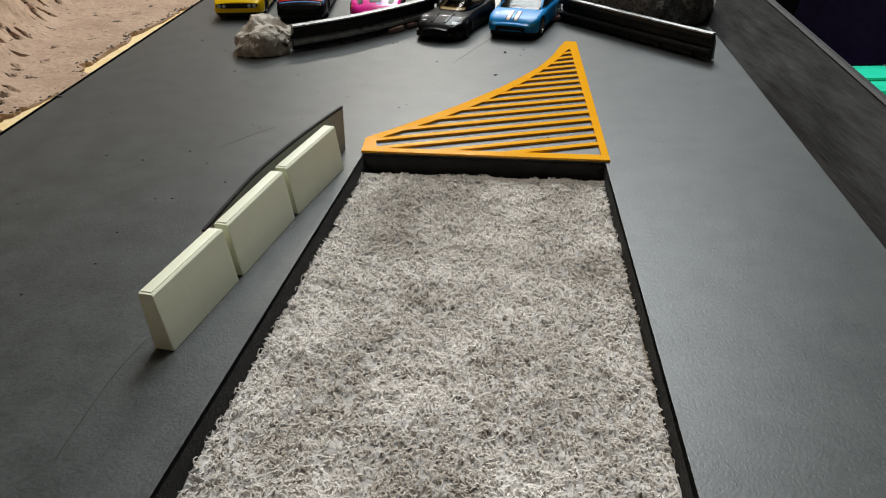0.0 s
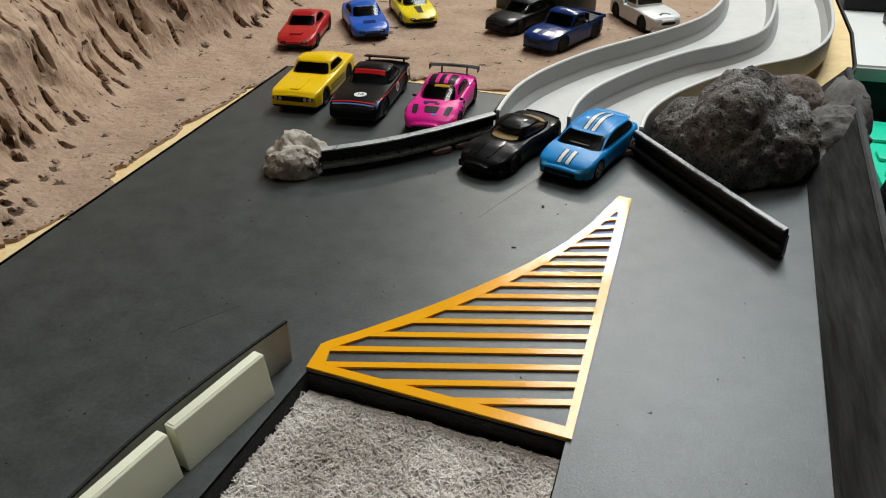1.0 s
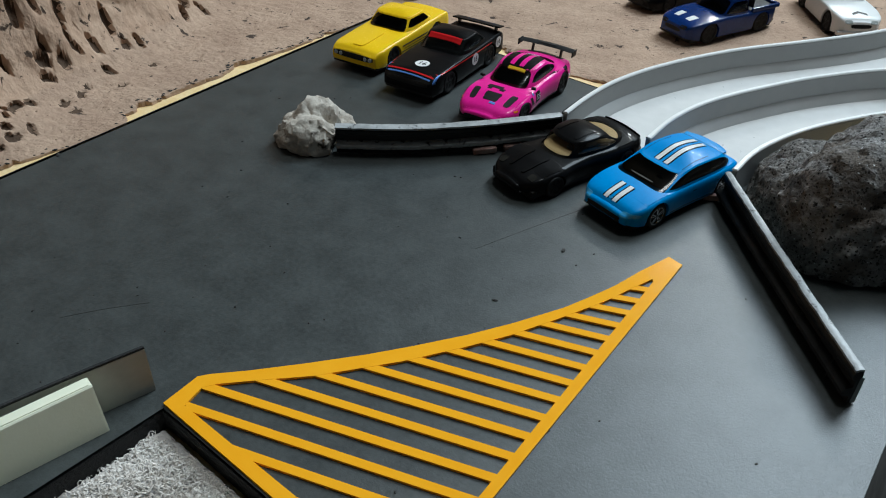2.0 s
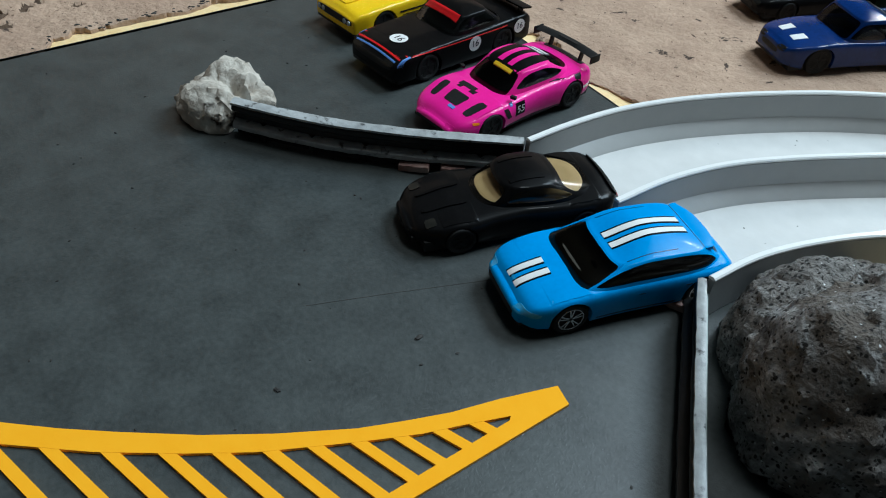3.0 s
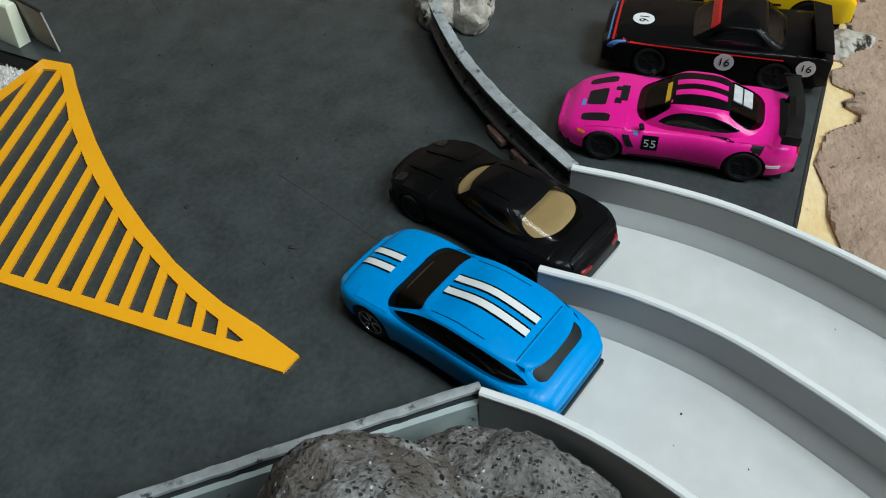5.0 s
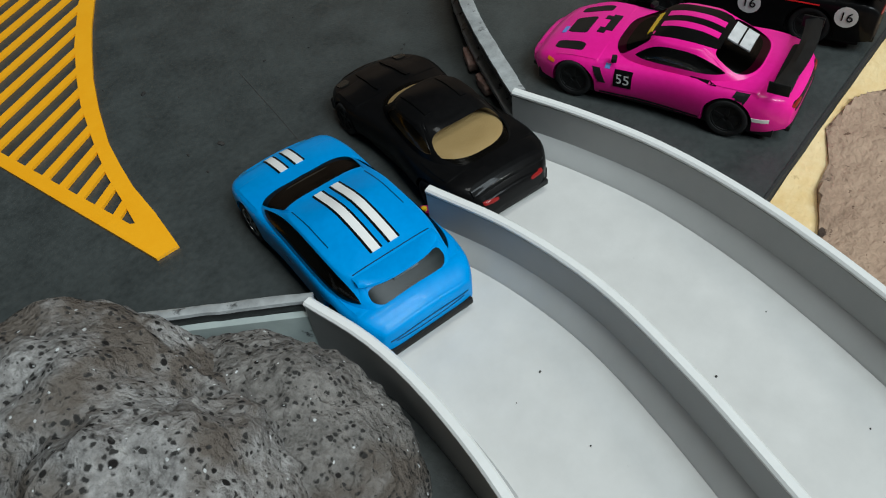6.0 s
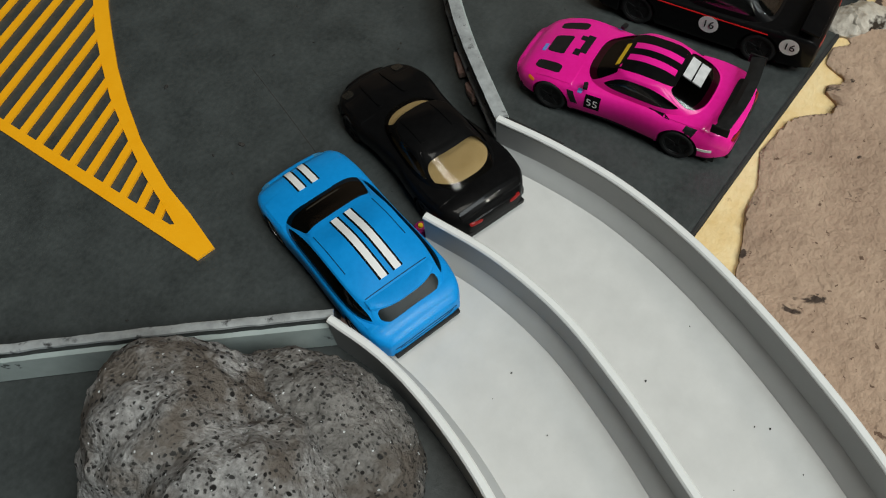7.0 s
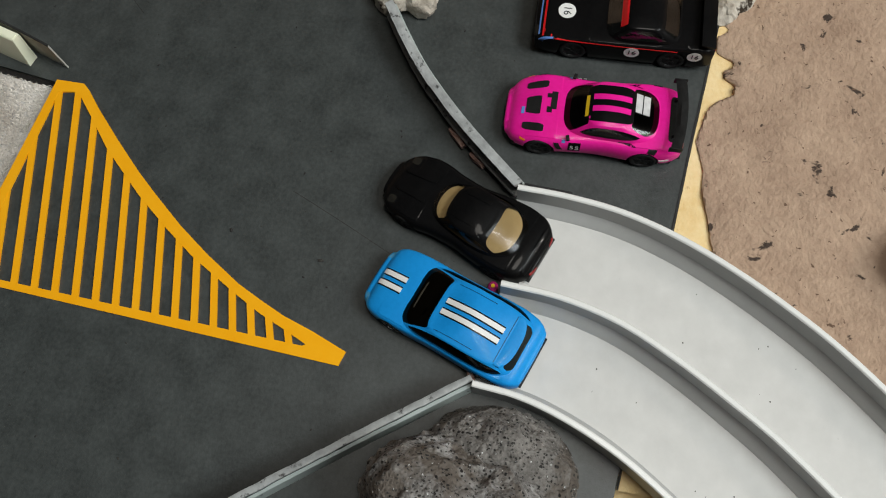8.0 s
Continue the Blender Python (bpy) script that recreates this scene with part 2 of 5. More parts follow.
def thing(name, m, label, category, group="", kind=""):
    e = new(name)
    e.empty_display_size = 0.01
    e.matrix_basis = m
    return tagged(e, label, category, group, kind)


def add_box(bm, x0, x1, y0, y1, z0, z1, bevel=0.0, m=None):
    g = bmesh.ops.create_cube(bm, size=1.0)
    vs = g["verts"]
    for v in vs:
        v.co = Vector((x0 + (v.co.x + 0.5) * (x1 - x0), y0 + (v.co.y + 0.5) * (y1 - y0), z0 + (v.co.z + 0.5) * (z1 - z0)))
    if m is not None:
        bmesh.ops.transform(bm, matrix=m, verts=vs)
    if bevel:
        es = list({e for v in vs for e in v.link_edges})
        bmesh.ops.bevel(bm, geom=es, offset=bevel, segments=2, affect="EDGES", profile=0.6)
    return bm


def box(x0, x1, y0, y1, z0, z1, bevel=0.0):
    return add_box(bmesh.new(), x0, x1, y0, y1, z0, z1, bevel)


def prism(points, z0, z1, bevel=0.0):
    bm = bmesh.new()
    low = [bm.verts.new((x, y, z0)) for x, y in points]
    top = [bm.verts.new((x, y, z1)) for x, y in points]
    bm.faces.new(low[::-1])
    face = bm.faces.new(top)
    for i in range(len(points)):
        j = (i + 1) % len(points)
        bm.faces.new((low[i], low[j], top[j], top[i]))
    if bevel:
        bmesh.ops.bevel(bm, geom=list(face.edges), offset=bevel, segments=2, affect="EDGES", profile=0.6)
    return bm


def lathe(profile, n=24, axis="Y", ends=True):
    """Turned body: profile of (along, radius)."""
    bm = bmesh.new()
    rings = []
    for a, r in profile:
        ring = []
        for i in range(n):
            c, s = math.cos(2 * math.pi * i / n) * r, math.sin(2 * math.pi * i / n) * r
            ring.append(bm.verts.new({"Y": (c, a, s), "Z": (c, s, a), "X": (a, c, s)}[axis]))
        rings.append(ring)
    for p, q in zip(rings, rings[1:]):
        for i in range(n):
            bm.faces.new((p[i], p[(i + 1) % n], q[(i + 1) % n], q[i]))
    if ends:
        bm.faces.new(rings[0])
        bm.faces.new(rings[-1])
    return bm


def skin(rows, close_v=False, caps=False):
    """Faces between rows of points of equal count."""
    bm = bmesh.new()
    vs = [[bm.verts.new(p) for p in row] for row in rows]
    m = len(rows[0])
    for a, b in zip(vs, vs[1:]):
        for i in range(m if close_v else m - 1):
            j = (i + 1) % m
            bm.faces.new((a[i], a[j], b[j], b[i]))
    if caps:
        bm.faces.new(vs[0])
        bm.faces.new(vs[-1])
    return bm


def smooth_line(points, step=0.004):
    """A Catmull-Rom line through points, resampled evenly."""
    ps = [Vector(p) for p in points]
    ps = [ps[0] * 2 - ps[1]] + ps + [ps[-1] * 2 - ps[-2]]
    out = []
    for a, b, c, d in zip(ps, ps[1:], ps[2:], ps[3:]):
        k = max(2, int((c - b).length / step))
        for i in range(k):
            t = i / k
            out.append(0.5 * (2 * b + (c - a) * t + (2 * a - 5 * b + 4 * c - d) * t * t + (3 * b - a - 3 * c + d) * t ** 3))
    return out + [ps[-2]]


def sweep(line, section, closed=True):
    """A section of (out, up) carried along a flat line; out is to the right of the way."""
    rows = []
    for i, p in enumerate(line):
        d = (line[min(i + 1, len(line) - 1)] - line[max(i - 1, 0)])
        d = Vector((d.x, d.y, 0)).normalized()
        r = Vector((d.y, -d.x, 0))
        rows.append([p + r * o + Vector((0, 0, u)) for o, u in section])
    return skin(rows, closed, closed)


def lerp_table(table, x):
    if x <= table[0][0]:
        return table[0][1]
    for (a, u), (b, v) in zip(table, table[1:]):
        if x <= b:
            return u + (v - u) * (x - a) / (b - a)
    return table[-1][1]


def curve(table, x):
    """A smooth curve through a table of (x, value)."""
    if x <= table[0][0]:
        return table[0][1]
    n = len(table)
    for i in range(n - 1):
        (a, u), (b, v) = table[i], table[i + 1]
        if x <= b:
            s = (v - u) / (b - a)
            s0 = s if i == 0 else (u - table[i - 1][1]) / (a - table[i - 1][0])
            s1 = s if i == n - 2 else (table[i + 2][1] - v) / (table[i + 2][0] - b)
            m0 = 0.0 if s0 * s <= 0 else 2 * s0 * s / (s0 + s)
            m1 = 0.0 if s1 * s <= 0 else 2 * s1 * s / (s1 + s)
            h, t = b - a, (x - a) / (b - a)
            return (2 * t ** 3 - 3 * t * t + 1) * u + (t ** 3 - 2 * t * t + t) * h * m0 + (3 * t * t - 2 * t ** 3) * v + (t ** 3 - t * t) * h * m1
    return table[-1][1]


def fbm(x, y, z, octaves=4):
    return noise.fractal(Vector((x, y, z)), 0.9, 2.1, octaves)


# ---- the model base ----
PIT_L = ((-0.035, 0.3195), (-0.0835, -0.02), (-0.14, -0.42))
PIT_R = ((0.0685, 0.3075), (0.057, 0.1), (0.029, -0.42))


def board_left(y):
    return -0.208 + (y - 0.351) * 0.055


def board_far(x):
    return 0.6285 - 0.11 * (x + 0.05) if x > -0.05 else 0.6285 - (x + 0.05) * 0.12


def board_right(y):
    return 0.150 + (y - 0.239) * 0.082


bm = prism([(board_left(-0.42), -0.42), PIT_L[2], PIT_L[1], PIT_L[0], PIT_R[0], PIT_R[1], PIT_R[2], (board_right(-0.42), -0.42),
            (board_right(0.603), 0.603), (-0.05, 0.6285), (-0.19, 0.6465)], -0.009, 0.0, 0.0004)
floor_board = part("floor", bm, ROAD, smooth=False)
tagged(floor_board, "matt grey painted board that serves as toy road surface", "road board", kind="structure")

bm = bmesh.new()
pit_line = [Vector((*p, 0)) for p in (PIT_L[2], PIT_L[1], PIT_L[0], PIT_R[0], PIT_R[1], PIT_R[2])]
rows = []
for i, p in enumerate(pit_line):
    rows.append([(p.x, p.y, -0.0006), (p.x, p.y, -0.0092)])
bm = skin([[(a[0][0] + (0.0009 if a[0][0] < 0 else -0.0009), a[0][1] - 0.0009, a[0][2]), (a[1][0] + (0.0009 if a[1][0] < 0 else -0.0009), a[1][1] - 0.0009, a[1][2])] for a in rows])
bmesh.ops.subdivide_edges(bm, edges=list(bm.edges), cuts=6, use_grid_fill=True)
for v in bm.verts:
    v.co += Vector((fbm(v.co.x * 300, v.co.y * 300, 1), fbm(v.co.x * 300, v.co.y * 300, 9), 0)) * 0.0004
part("cut_edge", bm, CUT, floor_board, "rough black cut edge of the recess")

base = part("ground", prism([(-0.8, -0.8), (0.06, -0.8), (0.155, 0.3), (0.185, 0.6), (0.212, 0.68), (0.24, 0.78), (0.252, 0.87), (0.258, 1.0), (0.25, 1.7), (-0.8, 1.7)], -0.06, -0.0105), FOAM, smooth=False)
tagged(base, "tan rigid foam slab under the model landscape", "foam base", kind="structure")

# strip of bare foam along the board's edges
rows = []
for i in range(90):
    y = 0.2 + 0.455 * i / 89
    x = board_left(y)
    rows.append([(x - 0.0008, y, -0.0016 + 0.0006 * fbm(y * 90, 0, 3)), (x - 0.008, y, -0.0022 + 0.001 * fbm(y * 70, 2, 3)), (x - 0.02, y, -0.004)])
part("foam_edge", skin(rows), FOAM, base, "bare tan foam strip")
rows = []
for i in range(90):
    x = -0.19 + 0.30 * i / 89
    y = board_far(x)
    rows.append([(x, y + 0.0012, -0.0016 + 0.0006 * fbm(x * 90, 0, 5)), (x, y + 0.01, -0.0022 + 0.0009 * fbm(x * 70, 2, 5)), (x, y + 0.035, -0.004)])
part("foam_edge", skin(rows), FOAM, base, "bare tan foam strip")

for nm, line in (("left", [(board_left(0.2 + 0.4465 * i / 60), 0.2 + 0.4465 * i / 60, -1, 0.0) for i in range(61)]), ("far", [(-0.19 + 0.3 * i / 60, board_far(-0.19 + 0.3 * i / 60), 0.0, 1) for i in range(61)])):
    rows = []
    for x, y, ox, oy in line:
        w = 0.0011 + 0.0005 * fbm(x * 130, y * 130, 5)
        rows.append([(x - ox * 0.0002, y - oy * 0.0002, 0.0003), (x + ox * w * 0.5, y + oy * w * 0.5, 0.0001), (x + ox * w, y + oy * w, -0.002)])
    part("cut_edge", skin(rows), CUT, floor_board, "rough black cut edge of the board")

CLIFF_FOOT = [(-0.6, -0.225), (0.3, -0.236), (0.4, -0.24), (0.453, -0.25), (0.53, -0.268), (0.616, -0.29), (0.68, -0.268), (0.74, -0.252), (0.85, -0.24), (1.0, -0.2), (1.3, -0.05), (1.7, 0.1)]


def land(x, y):
    """Height of the sandy land, rising to a cliff on one side."""
    h = -0.0006 + 0.007 * math.exp(-((x + 0.243) / 0.016) ** 2 - ((y - 0.4) / 0.026) ** 2) + 0.0011 * fbm(x * 40, y * 40, 0) + 0.0004 * fbm(x * 220, y * 220, 4)
    d = lerp_table(CLIFF_FOOT, y) + 0.006 * fbm(y * 12, x * 5, 7) - x
    if d > -0.012:
        k = min(1.0, (d + 0.012) / 0.05)
        h += min(k * k * (d + 0.012) * 1.15, 0.34)
    return h


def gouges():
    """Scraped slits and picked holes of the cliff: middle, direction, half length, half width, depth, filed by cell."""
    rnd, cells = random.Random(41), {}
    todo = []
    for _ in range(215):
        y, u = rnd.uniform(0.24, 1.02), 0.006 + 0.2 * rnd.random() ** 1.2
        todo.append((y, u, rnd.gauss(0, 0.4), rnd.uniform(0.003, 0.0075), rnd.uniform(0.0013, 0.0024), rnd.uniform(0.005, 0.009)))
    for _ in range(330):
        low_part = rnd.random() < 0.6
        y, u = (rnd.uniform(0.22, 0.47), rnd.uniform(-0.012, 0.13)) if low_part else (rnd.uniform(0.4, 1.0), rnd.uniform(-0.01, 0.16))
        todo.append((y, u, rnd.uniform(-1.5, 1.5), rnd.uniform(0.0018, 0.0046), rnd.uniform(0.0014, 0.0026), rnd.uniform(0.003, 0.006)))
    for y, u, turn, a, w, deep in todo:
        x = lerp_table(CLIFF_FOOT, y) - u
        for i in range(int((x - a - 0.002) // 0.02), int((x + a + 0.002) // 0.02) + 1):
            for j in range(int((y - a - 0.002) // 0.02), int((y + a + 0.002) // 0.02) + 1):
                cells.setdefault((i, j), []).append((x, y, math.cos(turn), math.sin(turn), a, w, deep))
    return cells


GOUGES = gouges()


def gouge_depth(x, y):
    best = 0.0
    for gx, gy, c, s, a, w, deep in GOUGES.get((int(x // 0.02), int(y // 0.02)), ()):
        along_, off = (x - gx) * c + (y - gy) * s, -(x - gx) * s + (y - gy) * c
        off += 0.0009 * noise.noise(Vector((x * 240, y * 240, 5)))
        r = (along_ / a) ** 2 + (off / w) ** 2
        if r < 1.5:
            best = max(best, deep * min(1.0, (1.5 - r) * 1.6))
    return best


def carve(p):
    """The cliff's soft lumps, fine crust and gouges, in the round."""
    x, y, z = p
    k = min(1.0, max(0.0, (z - 0.002) / 0.03))
    hole = gouge_depth(x, y) * min(1.0, 0.45 + k)
    if k == 0.0:
        return (x, y, z - hole * 0.5)
    s = k * (0.0085 * fbm(x * 21, y * 21, z * 21, 3) + 0.0016 * fbm(x * 120, y * 120, z * 120, 3)) - hole
    return (x + s * 0.75, y - 0.1 * s, z + s * 0.65)


def torn(s, seed):
    """How far the crust's torn edge stands back from the board."""
    a = 0.0045 * (fbm(s * 24, seed, 0.3, 5) + 0.7 * fbm(s * 110, seed, 2.3, 3) - 0.12)
    return max(0.0, a * 2.2) + 0.0004


LEFT_GAPS = [(0.0, 0.0), (0.352, 0.0005), (0.362, 0.008), (0.398, 0.003), (0.412, 0.0), (0.44, 0.0), (0.452, 0.007), (0.48, 0.008), (0.51, 0.006), (0.53, 0.009), (0.55, 0.005), (0.575, 0.003), (0.6, 0.0025), (0.61, 0.0), (1.7, 0.0)]
FAR_GAPS = [(-0.19, 0.0), (-0.15, 0.0), (-0.143, 0.004), (-0.105, 0.001), (-0.078, 0.009), (-0.066, 0.0035), (-0.05, 0.002), (-0.036, 0.008), (-0.025, 0.009), (-0.013, 0.014), (0.002, 0.0185), (0.011, 0.024), (0.03, 0.03), (0.2, 0.06)]
rows, shaded_verts = [], set()
for i in range(900):
    y = -0.6 + 0.8 * i / 40 if i < 40 else 0.2 + 0.85 * (i - 40) / 799 if i < 840 else 1.05 + 0.17 * (i - 839) / 60
    edge = board_left(y) if y < 0.6465 else -0.19
    gap = 1.4 * lerp_table(LEFT_GAPS, y)
    back = (gap + torn(y, 1.0) * min(1.0, gap / 0.003) + 0.0006) if y < 0.6465 else 0.0
    row = [(edge - back, y, -0.006)]
    for j in range(250):
        u = (j / 249) ** 1.35 * 0.46
        x = edge - back - u
        z = land(x, y)
        if j == 0 and y < 0.6465:
            z -= 0.0008
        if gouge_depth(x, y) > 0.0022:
            shaded_verts.add(len(rows) * 251 + 1 + j)
        row.append(carve((x, y, z)))
    rows.append(row)
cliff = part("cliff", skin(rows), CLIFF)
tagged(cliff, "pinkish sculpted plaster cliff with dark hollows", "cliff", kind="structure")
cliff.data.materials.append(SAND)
# deep gouge faces take the dark tone, so the hollows' shade is painted
cliff.data.materials.append(GOUGE_SHADE)
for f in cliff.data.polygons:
    inner = sum(v in shaded_verts for v in f.vertices) >= 3
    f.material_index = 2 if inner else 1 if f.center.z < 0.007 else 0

# ---- toy track ----
WALL_IN = smooth_line([(-0.0065, 0.5535, 0), (-0.0055, 0.575, 0), (-0.002, 0.599, 0), (0.0055, 0.623, 0), (0.016, 0.646, 0), (0.029, 0.669, 0), (0.0445, 0.692, 0), (0.073, 0.727, 0), (0.104, 0.768, 0), (0.125, 0.808, 0), (0.139, 0.866, 0), (0.144, 0.955, 0), (0.135, 1.08, 0), (0.11, 1.25, 0)])
WALL_MID = smooth_line([(0.0375, 0.553, 0), (0.0395, 0.578, 0), (0.046, 0.603, 0), (0.057, 0.626, 0), (0.070, 0.648, 0), (0.0845, 0.670, 0), (0.110, 0.701, 0), (0.142, 0.732, 0), (0.168, 0.776, 0), (0.183, 0.86, 0), (0.188, 0.955, 0), (0.18, 1.09, 0), (0.153, 1.27, 0)])
WALL_OUT = smooth_line([(0.0805, 0.548, 0), (0.0825, 0.567, 0), (0.088, 0.586, 0), (0.098, 0.608, 0), (0.112, 0.630, 0), (0.129, 0.652, 0), (0.155, 0.679, 0), (0.191, 0.713, 0), (0.216, 0.772, 0), (0.229, 0.862, 0), (0.233, 0.955, 0), (0.225, 1.1, 0), (0.197, 1.29, 0)])
track = thing("toy_track", pose(0, 0, 0), "pale grey plastic two-lane toy car track in an S-curve", "toy track")


def along(line, t):
    k = t * (len(line) - 1)
    i = min(int(k), len(line) - 2)
    return line[i].lerp(line[i + 1], k - i)


T_TOP, T_FLOOR = 0.017, 0.0016
for near, far in ((WALL_IN, WALL_MID), (WALL_MID, WALL_OUT)):
    floor_rows, kerb_a, kerb_b = [], [], []
    for i in range(150):
        a, b = along(near, i / 149), along(far, i / 149)
        floor_rows.append([(*a.lerp(b, f).to_2d(), T_FLOOR) for f in (0.11, 0.3, 0.5, 0.7, 0.89)])
        rise_ = ((0.02, 0.0048), (0.04, 0.0042), (0.07, 0.003), (0.095, 0.0018), (0.113, 0.0008), (0.122, 0.0002), (0.125, -0.0004))
        kerb_a.append([(*a.lerp(b, f).to_2d(), T_FLOOR + up) for f, up in rise_])
        kerb_b.append([(*b.lerp(a, f).to_2d(), T_FLOOR + up) for f, up in rise_])
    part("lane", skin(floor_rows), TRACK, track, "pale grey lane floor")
    part("kerb", skin(kerb_a), TRACK_KERB_SHADED, track, "sloping grey foot of the lane wall")
    part("kerb", skin(kerb_b), TRACK_KERB_SHADED, track, "sloping grey foot of the lane wall")
    part("lane_underside", skin([[(p[0], p[1], T_FLOOR - 0.0014) for p in r[::4]] for r in floor_rows]), TRACK_SIDE_SHADED, track)
SEC = [(-0.0011, 0.0004), (-0.0011, T_TOP - 0.0005), (-0.0006, T_TOP), (0.0006, T_TOP), (0.0011, T_TOP - 0.0005), (0.0011, 0.0004)]
for line in (WALL_IN, WALL_MID, WALL_OUT):
    part("side_wall", sweep(line, SEC), TRACK_SIDE_SHADED, track, "upright lane wall with a pale rim")
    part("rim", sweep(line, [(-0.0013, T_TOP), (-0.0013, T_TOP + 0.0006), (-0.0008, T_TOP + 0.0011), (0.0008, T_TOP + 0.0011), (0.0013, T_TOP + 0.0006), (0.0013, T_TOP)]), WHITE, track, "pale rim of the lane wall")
part("joint_clip", box(-0.0006, 0.0006, 0.0, 0.021, 0.0148, 0.0166, 0.0002), CUT, track, "thin black joint clip", at=pose(-0.0088, 0.556, 0, 0, 0, -3))
peg = part("track_pin", lathe([(0.0, 0.0), (0.0, 0.0024), (0.006, 0.0022), (0.0066, 0.0016), (0.0066, 0.0)], 14, "Z"), paint("magenta_pin", (0.3, 0.01, 0.1), (0.4, 0.02, 0.14)), None, at=pose(0.0362, 0.5495, 0.0005))
tagged(peg, "small magenta plastic pin at the lane wall's end", "track pin")
part("pin_centre", lathe([(0.0066, 0.0009), (0.0072, 0.0008), (0.0072, 0.0001)], 10, "Z"), LIVERY_YELLOW, peg)

# sandy land behind the board
rows = []
for i in range(170):
    t = i / 169
    row = []
    for j in range(190):
        v = (j / 189) ** 1.35
        # columns fan out so that the land ends at the lane wall
        y_here = 0.63 + v * 0.62
        xi = min((p for p in WALL_IN), key=lambda p: abs(p.y - y_here)).x - 0.0012
        x = -0.19 + (xi + 0.19) * t
        edge = board_far(x) + lerp_table(FAR_GAPS, x) + torn(x, 4.0)
        y = max(y_here, edge)
        z = land(x, y)
        if y_here <= edge:
            z = -0.0012 if y_here > edge - 0.004 else -0.006
        row.append((x, y, z))
    rows.append(row)
sand = part("sand_ground", skin(rows), SAND)
tagged(sand, "pinkish-beige sandy plaster ground with dark specks", "sand ground", kind="structure")

# ---- side board on the open edge ----
y0, y1 = -0.42, 0.66
rows = []
for i in range(60):
    y = y0 + (y1 - y0) * i / 59
    xb = board_right(y)
    xt = 0.1753 + (y - 0.3) * 0.092
    w = 0.0006 * fbm(y * 30, 3, 1)
    rows.append([(xb + w, y, -0.012), (xb + w, y, 0.0), (xb + (xt - xb) * 0.5 + w, y, 0.0135), (xt - 0.001, y, 0.0255), (xt, y, 0.0264), (xt + 0.0022, y, 0.0264), (xt + 0.0028, y, 0.0255), (xt + 0.003, y, -0.05)])
side = part("side_board", skin(rows, False), WALL_WOOD)
tagged(side, "dark stained wooden side board with visible grain", "side board", kind="structure")
part("skirt", skin([[(x + 0.0012, y, -0.009), (x + 0.0032, y, -0.009), (x + 0.0034, y, -0.09)] for x, y in ((0.186, 0.6), (0.212, 0.68), (0.24, 0.78), (0.252, 0.87), (0.258, 1.0), (0.25, 1.7))]), CUT, side, "black edge of the foam slab")
part("worn_edge", skin([[(r[3][0] - 0.0002, r[3][1], r[3][2] + 0.0006), (r[4][0], r[4][1], r[4][2] + 0.0006), (r[5][0], r[5][1], r[5][2] + 0.0005)] for r in rows]), EDGE, side, "worn top edge")


# ---- rocks ----
def rock(name, lobes, detail, pits, rough, material, seed, at, hollows=()):
    """One stone: overlapping lumps, wrinkled by noise and eaten by pores; hollows: direction, width, depth."""
    bm = bmesh.new()
    bmesh.ops.create_icosphere(bm, subdivisions=detail, radius=1.0)
    for v in bm.verts:
        d = v.co.normalized()
        best = 0.0
        for (cx, cy, cz), (rx, ry, rz) in lobes:
            c = Vector((cx, cy, cz))
            q = Vector((d.x / rx, d.y / ry, d.z / rz))
            o = Vector((c.x / rx, c.y / ry, c.z / rz))
            a, b, e = q.dot(q), q.dot(o), o.dot(o) - 1
            disc = b * b - a * e
            if disc > 0:
                best = max(best, (b + math.sqrt(disc)) / a)
        p = d * best
        k = 1 + rough * (0.75 * fbm(d.x * 1.7 + seed, d.y * 1.7, d.z * 1.7, 3) + 0.34 * fbm(d.x * 8, d.y * 8 + seed, d.z * 8, 5))
        p = p * k
        n2 = noise.noise(p * 330 + Vector((seed, 0, 0)))
        n3 = noise.noise(p * 620 + Vector((0, seed, 0)))
        if n2 > 0.42:
            p -= d * pits * min(1.0, (n2 - 0.42) * 5)
        if n3 > 0.46:
            p -= d * pits * 0.45
        for way, wide, deep in hollows:
            gap = (d - Vector(way).normalized()).length / wide
            if gap < 1:
                p -= d * deep * (1 - gap * gap) ** 1.3
        v.co = p
    for v in bm.verts:
        v.co.z = max(v.co.z, 0.0)
    ob = part(name, bm, material, at=at)
    return ob


front = rock("rock", [((-0.001, -0.0125, 0.011), (0.0295, 0.0305, 0.0415)), ((0.004, 0.006, 0.01), (0.03, 0.028, 0.041)), ((0.023, -0.001, 0.008), (0.027, 0.03, 0.031))], 6, 0.0015, 0.13, STONE, 3.0, pose(0.131, 0.5552, 0.0005))
tagged(front, "large pale grey pumice stone full of pores", "rock")
rear = rock("rock", [((0.0, 0.0, 0.004), (0.0215, 0.029, 0.028)), ((0.004, 0.012, 0.003), (0.021, 0.022, 0.026))], 6, 0.0012, 0.1, STONE_REAR, 17.0, pose(0.108, 0.5605, 0.0005))
tagged(rear, "brownish-grey pumice stone leaning behind a paler one", "rock")
small = rock("rock", [((0, 0, 0.008), (0.026, 0.022, 0.022))], 5, 0.0007, 0.12, STONE_BROWN, 8.0, pose(0.172, 0.629, -0.002))
tagged(small, "brownish porous stone against the side board", "rock")
